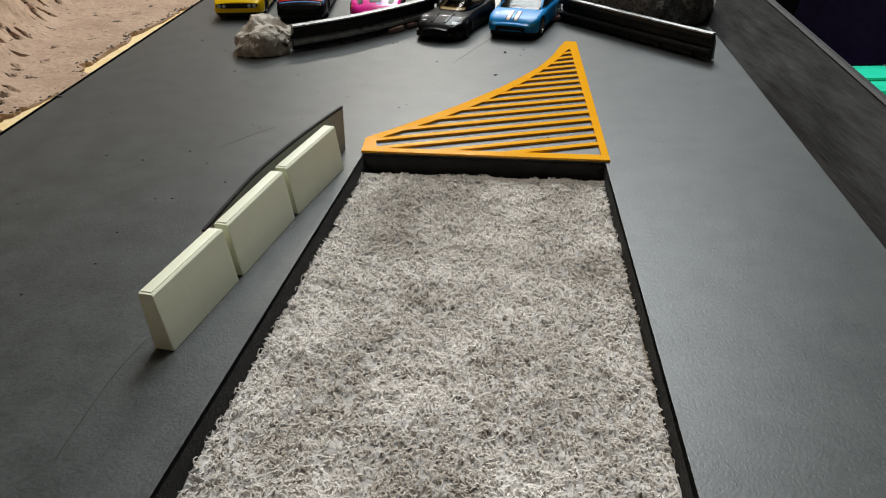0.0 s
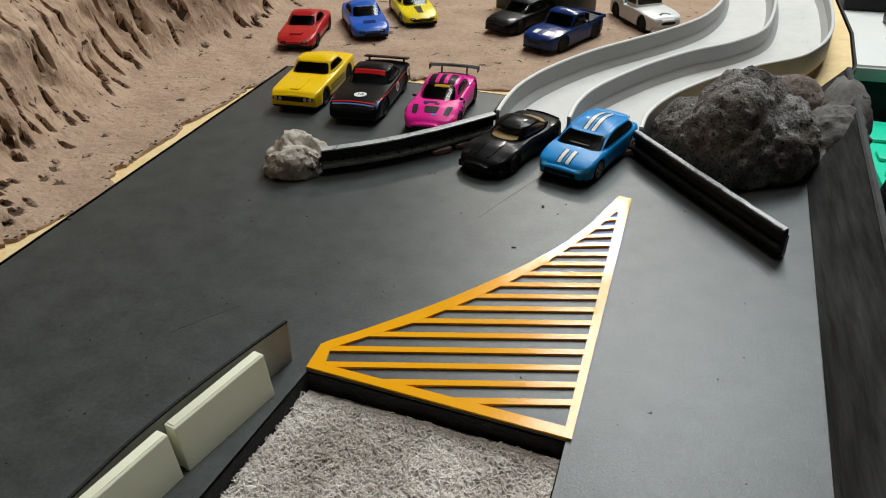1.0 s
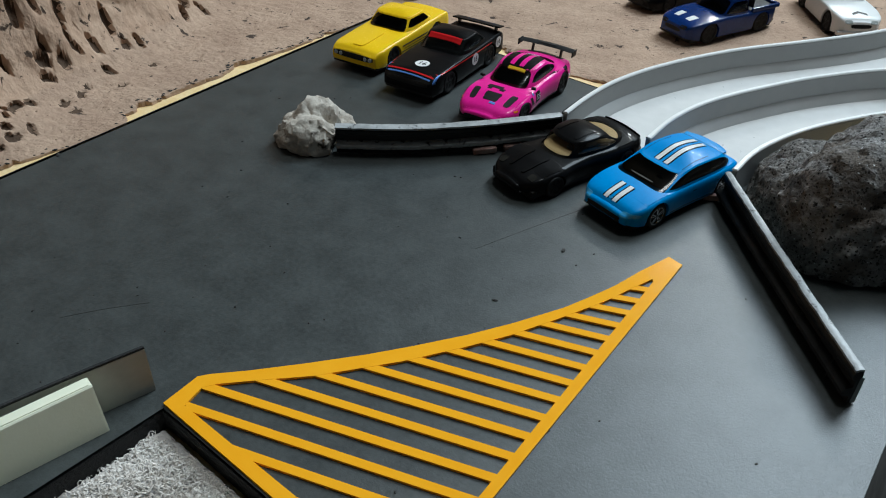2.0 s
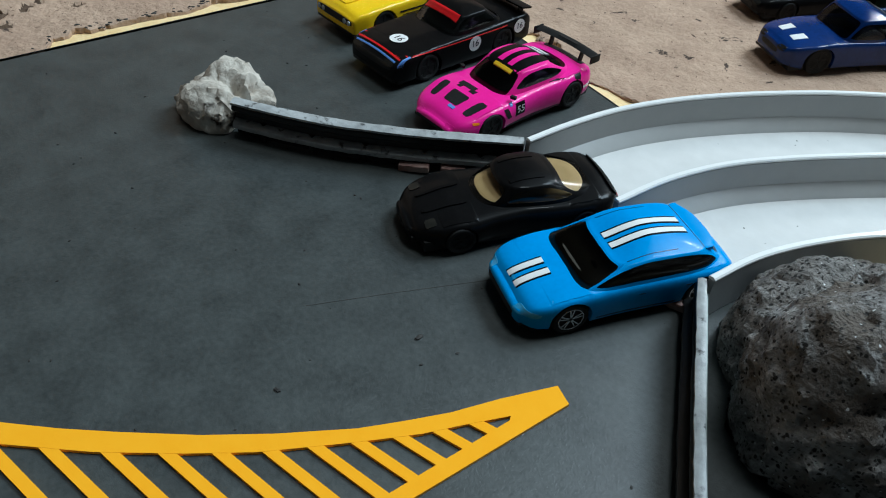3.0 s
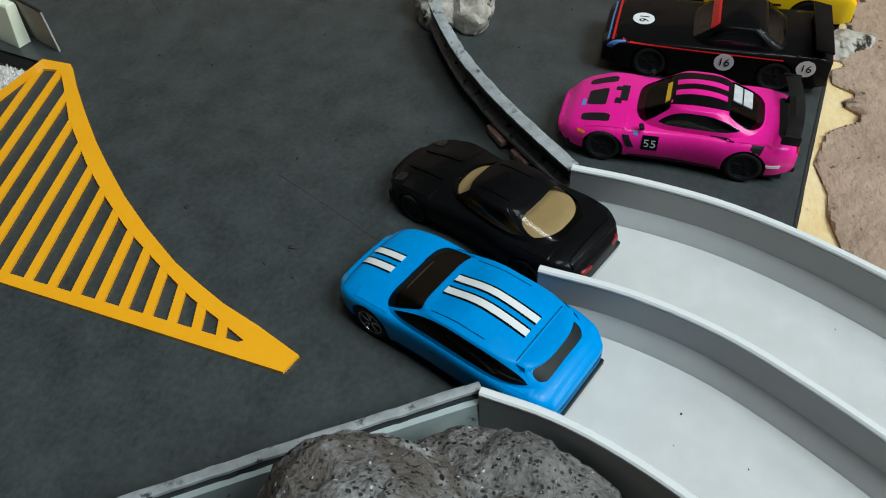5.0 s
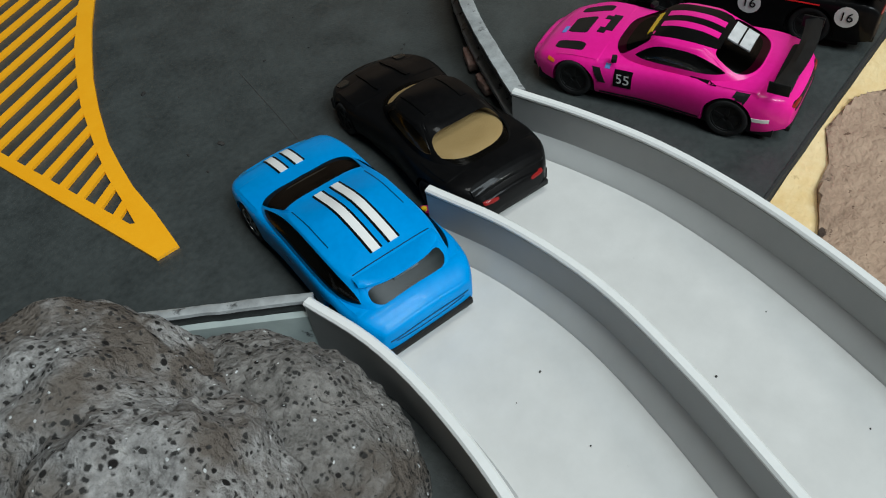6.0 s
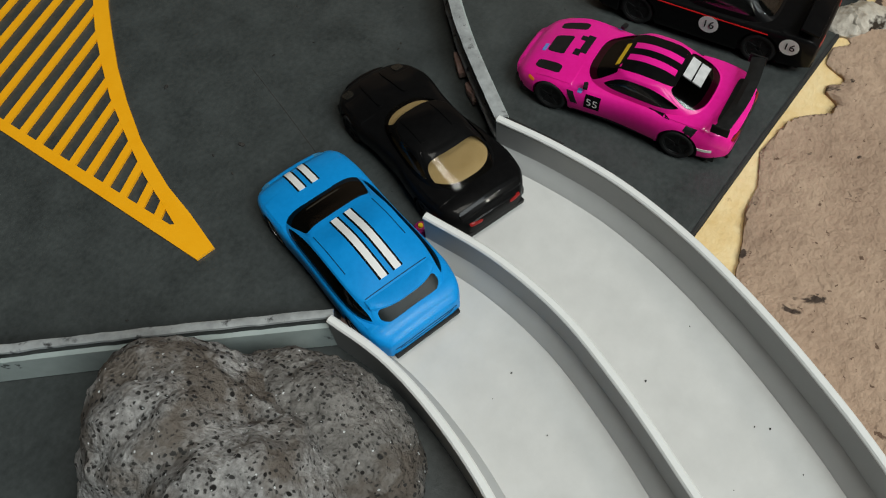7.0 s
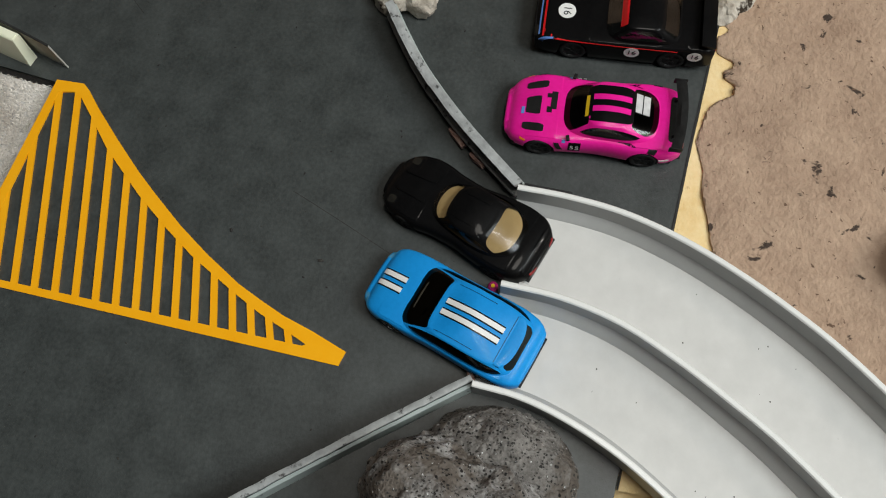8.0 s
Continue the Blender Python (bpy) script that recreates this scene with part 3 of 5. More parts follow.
bone = rock("rock", [((-0.004, 0.006, 0.006), (0.019, 0.011, 0.013)), ((-0.004, -0.007, 0.005), (0.015, 0.011, 0.012)), ((-0.014, -0.006, 0.004), (0.008, 0.008, 0.009))], 5, 0.0009, 0.16, BONE, 5.0, pose(-0.1075, 0.484, 0.0003, 0, 0, 20),
            [((0.55, 0.35, 0.8), 0.3, 0.005), ((0.35, -0.1, 0.95), 0.22, 0.003), ((0.9, -0.6, 0.15), 0.4, 0.004), ((0.1, 0.9, 0.45), 0.35, 0.003), ((-0.7, 0.3, 0.6), 0.4, 0.004)])
tagged(bone, "knobbly off-white stone at the guard rail's end", "rock")
chip = rock("plaster_chip", [((0, 0, 0.001), (0.012, 0.0075, 0.0045)), ((0.008, -0.004, 0.001), (0.007, 0.006, 0.003)), ((-0.008, 0.005, 0.001), (0.006, 0.004, 0.003))], 4, 0.0002, 0.2, BONE, 21.0, pose(-0.1245, 0.6395, -0.0015, 0, 0, 150))
tagged(chip, "pale flat plaster chip on the bare foam edge", "plaster chip")
bank = rock("plaster_bank", [((0, 0, 0.006), (0.02, 0.03, 0.024)), ((0.01, 0.03, 0.006), (0.016, 0.03, 0.03)), ((-0.004, -0.02, 0.002), (0.014, 0.022, 0.014))], 5, 0.0005, 0.16, PLASTER, 11.0, pose(0.193, 0.585, -0.004))
tagged(bank, "grey plaster lump against the side board", "plaster bank")


# ---- guard rails ----
def guard_rail(points, label, flip, lower, deep_top, cap):
    line = smooth_line([(x, y, 0) for x, y in points], 0.003)
    ob = thing("guard_rail", pose(0, 0, 0), label, "guard rail", "guard rails")
    s = -1 if flip else 1
    web = [(0.0, 0.0006), (0.0, 0.0135), (-0.0012 * s, 0.0135), (-0.0012 * s, 0.0006)]
    part("front_plate", sweep(line, [(o + 0.0005 * s, u) for o, u in web]), RAIL, ob)
    part("back_plate", sweep(line, [(-0.0008 * s, 0.0006), (-0.0008 * s, 0.0128), (-0.0022 * s, 0.0122), (-0.0026 * s, 0.0006)]), RAIL_BACK_LIT, ob, "rear face, painted grey-green as lit from behind")
    for name, z, mat, deep in (("top_beam", 0.0112, RAIL, deep_top), ("lower_beam", 0.0036, lower, 0.0036)):
        sec = [(0.0002 * s, z), (deep * 0.75 * s, z + 0.0002), (deep * s, z + 0.001), (deep * s, z + 0.0026), (deep * 0.7 * s, z + 0.0036), (0.0006 * s, z + 0.0042), (-0.0008 * s, z + 0.004), (-0.0009 * s, z + 0.0018)]
        rows = []
        bm = sweep(line, sec)
        for v in bm.verts:
            v.co += Vector((fbm(v.co.x * 160, v.co.y * 160, v.co.z * 200), fbm(v.co.y * 160, v.co.x * 160, 3), fbm(v.co.x * 190, v.co.y * 190, 8))) * 0.0003
        part(name, bm, mat, ob, "worn pale grey lower beam" if mat is RAIL_TOP else "")
    bm = sweep(line, [(-0.0009 * s, 0.0153), (-0.0008 * s, 0.0162), (0.0008 * s, 0.0164), (cap * s, 0.0158), (cap * s, 0.0149), (0.0, 0.0149)])
    for v in bm.verts:
        v.co += Vector((fbm(v.co.x * 160, v.co.y * 160, 1), fbm(v.co.y * 160, v.co.x * 160, 3), 0.6 * fbm(v.co.x * 190, v.co.y * 190, 8))) * 0.00025
    part("cap", bm, RAIL_TOP, ob, "worn pale grey top edge")
    n = len(line)
    for i in range(4, n, max(6, n // 5)):
        p = line[i]
        part("post", box(p.x - 0.0014, p.x + 0.0014, p.y - 0.0014, p.y + 0.0014, 0.0, 0.008, 0.0003), RAIL, ob)
    return ob


guard_rail([(-0.094, 0.4795), (-0.076, 0.491), (-0.059, 0.5035), (-0.036, 0.525), (-0.0095, 0.5545)], "curved black guard rail with a worn grey top", False, RAIL_TOP, 0.003, 0.0034)
guard_rail([(0.0785, 0.5475), (0.115, 0.498), (0.152, 0.4495)], "straight black guard rail with a worn grey top", False, RAIL, 0.0022, 0.002)
for x, y, a, s in ((-0.034, 0.522, 40, 1.0), (-0.024, 0.533, 52, 0.8), (0.0735, 0.546, 10, 0.7)):
    bm = box(-0.006 * s, 0.006 * s, -0.0016, 0.0016, 0, 0.0028, 0.0006)
    bmesh.ops.subdivide_edges(bm, edges=list(bm.edges), cuts=2)
    for v in bm.verts:
        v.co += Vector((0, fbm(v.co.x * 300, 1, x * 50), fbm(v.co.x * 300, 2, y * 50))) * 0.0009
    tagged(part("scrap", bm, RUST, at=pose(x, y, 0.0005, 0, 0, a)), "rusty red scrap lying under the guard rail", "scrap", "scraps")

# ---- cream barrier ----
ends = [(0.1800, -0.0732), (0.2195, -0.0632), (0.2620, -0.0528), (0.3060, -0.0402)]
for (ya, xa), (yb, xb) in zip(ends, ends[1:]):
    length = math.hypot(yb - ya, xb - xa) - 0.0028
    turn = math.degrees(math.atan2(xb - xa, yb - ya))
    ob = thing("barrier", pose(xa, ya, 0.0002, 0, 0, -turn), "cream plastic wall block standing in a row beside the gravel", "barrier", "row of barriers")
    bm = bmesh.new()
    sec = [(0, 0), (-0.006, 0), (-0.0074, 0.0176), (-0.0071, 0.0184), (-0.0031, 0.0184), (-0.0026, 0.0179)]
    rows = [[(x, y, z) for x, z in sec] for y in (0.0, 0.0006, length - 0.0006, length)]
    for k in (0, -1):
        rows[k] = [(x * 0.97 - 0.0001, y, z * 0.99 + 0.0001) for x, y, z in rows[k]]
    part("block", skin(rows, True, True), CREAM, ob, smooth=False)
    part("top_strip", box(-0.0069, -0.0034, 0.0008, length - 0.0008, 0.0184, 0.0187, 0.0001), CREAM, ob, "paler top edge")
rows = []
for i in range(30):
    t = i / 29
    y = 0.219 + t * 0.104
    x = -0.0722 + t * 0.0302 - 0.0022 * math.sin(t * math.pi) - 0.0008
    top = 0.0165 + 0.0022 * min(1.0, t * 3) + 0.001 * math.sin(t * 2.6)
    rows.append([(x, y, 0.0002), (x + 0.0003, y, top), (x - 0.0006, y, top + 0.0001), (x - 0.0009, y, 0.0002)])
card = part("barrier_card", skin(rows, True, True), PLATE, smooth=False)
tagged(card, "thin bent grey card standing behind the barrier blocks", "card")
part("dark_edge", skin([[(r[1][0] + 0.0001, r[1][1], r[1][2] + 0.0002), (r[1][0], r[1][1], r[1][2] + 0.001), (r[2][0], r[2][1], r[2][2] + 0.001), (r[2][0] - 0.0001, r[2][1], r[2][2] + 0.0002)] for r in rows], True, True), CUT, card, "black top edge")

# ---- orange hatched grating ----
hatch = thing("hatched_marking", pose(0, 0, 0), "glossy orange hatched triangular marking lying on the road", "road marking")
OUT = [(-0.0355, 0.3200), (-0.0352, 0.3345), (-0.0325, 0.3377), (-0.0228, 0.3464), (-0.0086, 0.3605), (0.0058, 0.3756), (0.0157, 0.3871), (0.0293, 0.4038), (0.0406, 0.4198), (0.0519, 0.4378), (0.0573, 0.4490), (0.0627, 0.4611), (0.0676, 0.4759), (0.0738, 0.4918), (0.0803, 0.4898), (0.0700, 0.3076)]
INN = [(-0.0290, 0.3232), (-0.0302, 0.3318), (-0.0270, 0.3360), (-0.0175, 0.3445), (-0.0030, 0.3570), (0.0080, 0.3690), (0.0180, 0.3800), (0.0320, 0.3980), (0.0425, 0.4128), (0.0530, 0.4310), (0.0585, 0.4410), (0.0635, 0.4505), (0.0685, 0.4625), (0.0735, 0.4738), (0.0744, 0.4725), (0.0672, 0.3132)]
bm = bmesh.new()
H = 0.0011
rings = [[bm.verts.new((x, y, z)) for x, y in pts] for pts, z in ((OUT, 0.0001), (OUT, H), (INN, H), (INN, 0.0001))]
for a, b in zip(rings, rings[1:]):
    for i in range(len(OUT)):
        j = (i + 1) % len(OUT)
        bm.faces.new((a[i], a[j], b[j], b[i]))
part("frame", bm, ORANGE, hatch, smooth=False)


def left_end(x, y, slope):
    """Where a bar that runs left from (x, y) meets the frame's inner line."""
    best = None
    for (ax, ay), (bx, by) in zip(INN, INN[1:] + INN[:1]):
        den = (by - ay) - slope * (bx - ax)
        if abs(den) < 1e-9:
            continue
        u = (y + slope * (ax - x) - ay) / den
        px = ax + u * (bx - ax)
        if 0 <= u <= 1 and px < x - 0.003:
            best = px if best is None else max(best, px)
    return best


for k in range(16):
    yr = 0.346 + 0.010115 * (k - 2) - 0.0000651 * (k - 2) * abs(k - 2)
    xr = 0.0672 + (yr - 0.3132) * 0.0452
    slope = 0.232 + 0.003 * max(0, k - 8) ** 2
    half = 0.0016
    lo, hi = left_end(xr, yr - half, slope), left_end(xr, yr + half, slope)
    if lo is None or hi is None:
        continue
    pts = []
    for s, px in ((-half, lo), (half, hi)):
        xe = px - 0.0018
        pts.append(((xr + 0.002, yr + s + slope * 0.002), (xe, yr + s + slope * (xe - xr))))
    poly = [pts[0][0], pts[1][0], pts[1][1], pts[0][1]]
    part("bar", prism(poly, 0.0001, H - 0.00006), ORANGE, hatch, smooth=False)

# ---- wool gravel bed ----
rows = []
for i in range(260):
    y = 0.3185 - 0.62 * (i / 259) ** 1.3
    row = []
    lx = PIT_L[0][0] + (0.3195 - y) * (-0.143)
    rx = PIT_R[0][0] - (0.3075 - y) * 0.0555
    for j in range(110):
        x = lx + 0.0012 + (rx - lx - 0.0024) * j / 109
        yy = min(y, 0.318 - 0.115 * (x + 0.035) - 0.0012)
        z = -0.0082 + 0.0011 * fbm(x * 260, y * 260, 1, 4) + 0.0009 * fbm(x * 70, y * 70, 6, 3)
        row.append((x, yy, z))
    rows.append(row)
carpet = part("gravel_carpet", skin(rows), CARPET)
tagged(carpet, "shaggy mottled grey wool carpet laid as a gravel bed", "carpet")
rng = random.Random(7)
bm_v, bm_f = [], []
for i in range(36000):
    y = 0.312 - 0.36 * rng.random() ** 1.35
    lx = PIT_L[0][0] + (0.3195 - y) * (-0.143) + 0.0015
    rx = PIT_R[0][0] - (0.3075 - y) * 0.0555 - 0.0015
    x = rng.uniform(lx, rx)
    y = min(y, 0.316 - 0.115 * (x + 0.035) - 0.002)
    z = -0.0082 + 0.0011 * fbm(x * 260, y * 260, 1, 4) + 0.0009 * fbm(x * 70, y * 70, 6, 3) + 0.0003
    a = rng.uniform(0, 6.283)
    step, wd, up = rng.uniform(0.0005, 0.001), rng.uniform(0.00018, 0.00038), rng.uniform(0.0003, 0.0014)
    curl = rng.choice((-1, 1)) * rng.uniform(0.35, 1.0)
    k = len(bm_v)
    for q, h in enumerate((0.0, 0.6, 1.0, 0.8, 0.3)):
        nx, ny = -math.sin(a) * wd * (1 - 0.15 * q), math.cos(a) * wd * (1 - 0.15 * q)
        bm_v += [(x - nx, y - ny, z + up * h), (x + nx, y + ny, z + up * h)]
        x, y, a = x + math.cos(a) * step, y + math.sin(a) * step, a + curl
    bm_f += [(k + 2 * q, k + 2 * q + 1, k + 2 * q + 3, k + 2 * q + 2) for q in range(4)]
me = bpy.data.meshes.new("wool_fibres")
me.from_pydata(bm_v, [], bm_f)
me.materials.append(FIBRE)
fib = new("wool_fibres", me)
tagged(fib, "loose pale wool fibres of the carpet", "fibres", kind="stuff")

# ---- toy cars ----
SECTIONS = {
    "soft": [(0.93, 0.0), (0.968, 0.1), (0.99, 0.26), (1.0, 0.45), (0.998, 0.6), (0.985, 0.73), (0.96, 0.84), (0.925, 0.92), (0.87, 0.972)],
    "full": [(0.95, 0.0), (0.975, 0.1), (0.995, 0.26), (1.0, 0.45), (1.0, 0.62), (0.996, 0.76), (0.982, 0.87), (0.952, 0.945), (0.9, 0.985)],
    "boxy": [(0.965, 0.0), (0.99, 0.1), (1.0, 0.28), (1.0, 0.5), (0.998, 0.68), (0.992, 0.82), (0.98, 0.92), (0.955, 0.972), (0.92, 0.99)],
}


def toy_car(name, label, m, spec):
    """A die-cast car, nose to +x. Shares u run from the tail (0) to the nose (1); lengths are metres."""
    L, W, paint_mat = spec["L"], spec["W"], spec["paint"]
    hw = W / 2
    deck, plan = spec["deck"], spec.get("plan", [(0, 0.78), (0.05, 0.92), (0.2, 1.0), (0.55, 0.975), (0.8, 0.99), (0.93, 0.9), (0.975, 0.8), (1.0, 0.68)])
    rb, rr_, fr, fb = spec["cab"]
    wr, axles = spec.get("wheel", 0.0054), spec.get("axles", (0.2, 0.79))
    clear, crown = spec.get("clear", 0.003), spec.get("crown", 0.0009)
    shape = SECTIONS[spec.get("section", "soft")]
    car = thing(name, m, label, "toy car", "toy cars")

    def sx(u):
        return (u - 0.5) * L

    def half(u):
        return hw * curve(plan, u)

    def low(u):
        z = clear + 0.0016 * max(0.0, abs(u - 0.5) - 0.38) / 0.12
        for a in axles:
            d, r = abs(sx(u) - sx(a)), wr * 1.15
            if d < r:
                z = max(z, wr + math.sqrt(1 - (d / r) ** 2) * min(r * 0.98, curve(deck, a) - crown - 0.0013 - wr))
        return z

    # lower body
    us = {i / 72 for i in range(73)}
    for a in axles:
        r = wr * 1.15 / L
        us |= {a + r * 1.001 * math.cos(math.pi * k / 16) for k in range(17)} | {a + 1.04 * r, a - 1.04 * r}
    us = sorted(u for u in us if 0 <= u <= 1)
    FLANK = [(fz, fy) for fy, fz in shape]

    def ring(u):
        w, h, b = half(u), curve(deck, u), low(u)
        e = math.sqrt(max(0.0, 1 - (1 - min(1.0, min(u, 1 - u) / 0.05)) ** 2))
        h -= (h - clear) * 0.1 * (1 - e)
        top = h - crown
        pts = []
        for _, fz in shape:
            z = b + (top - b) * fz
            pts.append((w * lerp_table(FLANK, (z - clear) / (top - clear)), z))
        w0, z0 = pts[-1]
        cut = spec.get("scallop", 0.0) * max(0.0, min(1.0, (u - fb) / 0.1, (0.97 - u) / 0.1))
        for f in (0.86, 0.7, 0.52, 0.34, 0.17, 0.0):
            z = z0 + (h - z0) * (1 - f * f) - cut * math.sin(min(1.0, (1 - f) * 1.7) * math.pi) * 0.5
            pts.append((w0 * f, z))
        return [(sx(u), y, z) for y, z in pts] + [(sx(u), -y, z) for y, z in pts[-2::-1]]

    rows = [ring(u) for u in us]

    def cap(r, sign, bulge):
        zs = [p[2] for p in r]
        zm = (max(zs) + min(zs)) / 2
        return [[(x + sign * bulge * o, y * s, zm + (z - zm) * s) for x, y, z in r] for s, o in [(max(0.12, math.cos(radians(a)) ** 0.5), math.sin(radians(a))) for a in (14, 28, 42, 56, 70, 82, 89)]]

    rows = cap(rows[0], -1, spec.get("tail_bulge", 0.0012))[::-1] + rows + cap(rows[-1], 1, spec.get("nose_bulge", 0.0014))
    bm = skin(rows, True, True)
    body_tree = BVHTree.FromBMesh(bm)
    body = part("body", bm, paint_mat, car)
    body.data.set_sharp_from_angle(angle=radians(42))

    # cabin: outlines at the belt and the roof, with window openings
    belt_in, roof_in, roof, fall = spec.get("belt_in", 0.9), spec.get("roof_in", 0.7), spec["roof"], spec.get("fall", 0.0)
    bow_f, bow_r = spec.get("bow", (3.2, 3.6))
    sink = 0.0012

    def outline(phi, x0, x1, wide, n_f, n_r):
        c, s = math.cos(phi), math.sin(phi)
        n = n_f if c >= 0 else n_r
        xm, a = (x0 + x1) / 2, (x1 - x0) / 2
        return xm + a * math.copysign(abs(c) ** (2 / n), c), wide * math.copysign(abs(s) ** (2 / n), s)

    def roof_z(x):
        return roof - fall * max(0.0, min(1.2, (sx(fr) - x) / (sx(fr) - sx(rr_)))) ** 1.7 - spec.get("dip", 0.0003) * max(0.0, ((x - sx(fr)) / (sx(fr) - sx(rr_)) + 0.45) / 0.45) ** 1.5

    def shell(phi, t):
        """A point of the cabin: t runs from the belt (0) over the roof's edge (1) to the middle (2)."""
        bx, by = outline(phi, sx(rb), sx(fb), 1.0, bow_f, bow_r)
        u = bx / L + 0.5
        by *= belt_in * half(max(0.02, min(0.98, u)))
        bz = curve(deck, u) - crown * min(1.0, (by / hw) ** 2 * 1.3) - sink
        rx, ry = outline(phi, sx(rr_), sx(fr), roof_in * hw, bow_f + 0.8, bow_r + 0.8)
        if t <= 1:
            k = t if t < 0.82 else 0.82 + (t - 0.82) * 0.75
            h = t if t < 0.82 else 0.82 + 0.18 * math.sin((t - 0.82) / 0.18 * math.pi / 2) * 0.82
            bulge = 0.0007 * math.sin(min(1.0, t) * math.pi)
            x, y = bx + (rx - bx) * k, by + (ry - by) * k
            return Vector((x, y + math.copysign(bulge, y) * min(1.0, abs(y) / (0.4 * hw)), bz + (roof_z(rx) - 0.0006 - bz) * h))
        f = 2 - t
        edge = shell(phi, 1.0)
        xm = (sx(rr_) + sx(fr)) / 2
        x, y = xm + (edge.x - xm) * f, edge.y * f
        return Vector((x, y, edge.z + (roof_z(x) + 0.0006 - edge.z) * (1 - f ** 2.2)))

    glass = spec.get("glass", GLASS)
    D = math.pi / 180
    wa, sa, ra = spec.get("screen", (41, 0.16, 0.85)), spec.get("side", (51, 130, 0.32, 0.84)), spec.get("rear", (38, 0.3, 0.84))
    p_f, p_r = spec.get("side_round", (3.0, 2.6))
    windows = [("windscreen", -wa[0], wa[0], wa[1], wa[2], 7, 7, 0.4, glass, spec.get("glass_label", "dark windscreen")),
               ("side_window", sa[0], sa[1], sa[2], sa[3], p_f, p_r, 0.12, spec.get("side_glass", glass), ""),
               ("rear_window", 180 - ra[0], 180 + ra[0], ra[1], ra[2], spec.get("rear_round", 4), spec.get("rear_round", 4), 0.45, spec.get("rear_glass", glass), spec.get("rear_label", "dark rear window")),
               ("side_window", 360 - sa[1], 360 - sa[0], sa[2], sa[3], p_r, p_f, 0.12, spec.get("side_glass", glass), "")]
    cols = []
    for k, (_, a0, a1, *_r) in enumerate(windows):
        nxt = windows[(k + 1) % 4][1] + (360 if k == 3 else 0)
        n = 22
        cols += [(a0 + (a1 - a0) * (0.5 - 0.5 * math.cos(math.pi * i / n)), k, -math.cos(math.pi * i / n)) for i in range(n)]
        cols += [(a1 + (nxt - a1) * i / 4, k, 1.0 if i == 0 else None) for i in range(4)]
    LO, HI, TOP = 3, 9, 12
    grid, inside = [], []
    for phi, k, v in cols:
        _, a0, a1, lo, hi, pa, pb, mid, *_r = windows[k]
        if v is None:
            lo_, hi_ = 0.3, 0.82
        else:
            p = pa if v < 0 else pb
            e = max(0.0, 1 - abs(v) ** p) ** (1 / p)
            c = lo + (hi - lo) * mid
            lo_, hi_ = c + (lo - c) * e, c + (hi - c) * max(e, 0.004)
        ts = [lo_ * i / LO for i in range(LO)] + [lo_ + (hi_ - lo_) * i / (HI - LO) for i in range(HI - LO)] + [hi_ + (1 - hi_) * i / (TOP - HI) for i in range(TOP - HI + 1)] + [1.06, 1.15, 1.3, 1.5, 1.75, 2.0]
        grid.append([shell(phi * D, t) for t in ts])
    bm, panes = bmesh.new(), {}
    vs = [[bm.verts.new(p) for p in col] for col in grid]
    n = len(cols)
    for j in range(n):
        k, v = cols[j][1], cols[j][2]
        for i in range(len(grid[0]) - 1):
            a, b = grid[j], grid[(j + 1) % n]
            if LO <= i < HI and v is not None and v < 1.0:
                panes.setdefault(k, []).append((a[i], b[i], b[i + 1], a[i + 1]))
            else:
                bm.faces.new((vs[j][i], vs[(j + 1) % n][i], vs[(j + 1) % n][i + 1], vs[j][i + 1]))
    bmesh.ops.remove_doubles(bm, verts=bm.verts, dist=0.00002)
    solid = bm.copy()
    cabin = part("cabin", bm, spec.get("roof_paint", paint_mat), car)
    cabin.data.set_sharp_from_angle(angle=radians(46))
    mid_point = Vector(((sx(rb) + sx(fb)) / 2, 0, roof * 0.6))
    for k, quads in panes.items():
        g = bmesh.new()
        for q in quads:
            g.faces.new([g.verts.new(p + (mid_point - p).normalized() * 0.00014) for p in q])
            solid.faces.new([solid.verts.new(p) for p in q])
        bmesh.ops.remove_doubles(g, verts=g.verts, dist=0.00002)
        pane = part(windows[k][0], g, windows[k][8], car, windows[k][9])
        pane.data.set_sharp_from_angle(angle=radians(80))
    cabin_tree = BVHTree.FromBMesh(solid)
    solid.free()

    def cast(origin, way, far=0.3):
        best = None
        for tree in (body_tree, cabin_tree):
            hit = tree.ray_cast(origin, way, far)
            if hit[0] is not None and (best is None or hit[3] < best[3]):
                best = hit
        if best is None:
            return None, None
        nrm = best[1] if best[1].dot(way) < 0 else -best[1]
        return best[0], nrm

    def laid(pname, points, way, mat, lbl, lift, parent=None):
        """A thin skin laid on the car along a direction; points: rows of start points."""
        out = []
        for row in points:
            line = []
            for p in row:
                at, nrm = cast(Vector(p), way)
                line.append(None if at is None else at - way * lift)
            out.append(line)
        for line in out:
            known = [q for q in line if q is not None]
            if not known:
                return None
            for i, q in enumerate(line):
                if q is None:
                    line[i] = min(known, key=lambda r: (r - Vector(points[0][0])).length).copy()
        down = way * lift * 1.7
        framed = [[out[0][0] + down, *[q + down for q in out[0]], out[0][-1] + down]] + [[r[0] + down, *r, r[-1] + down] for r in out] + [[out[-1][0] + down, *[q + down for q in out[-1]], out[-1][-1] + down]]
        return part(pname, skin(framed), mat, parent or car, lbl)

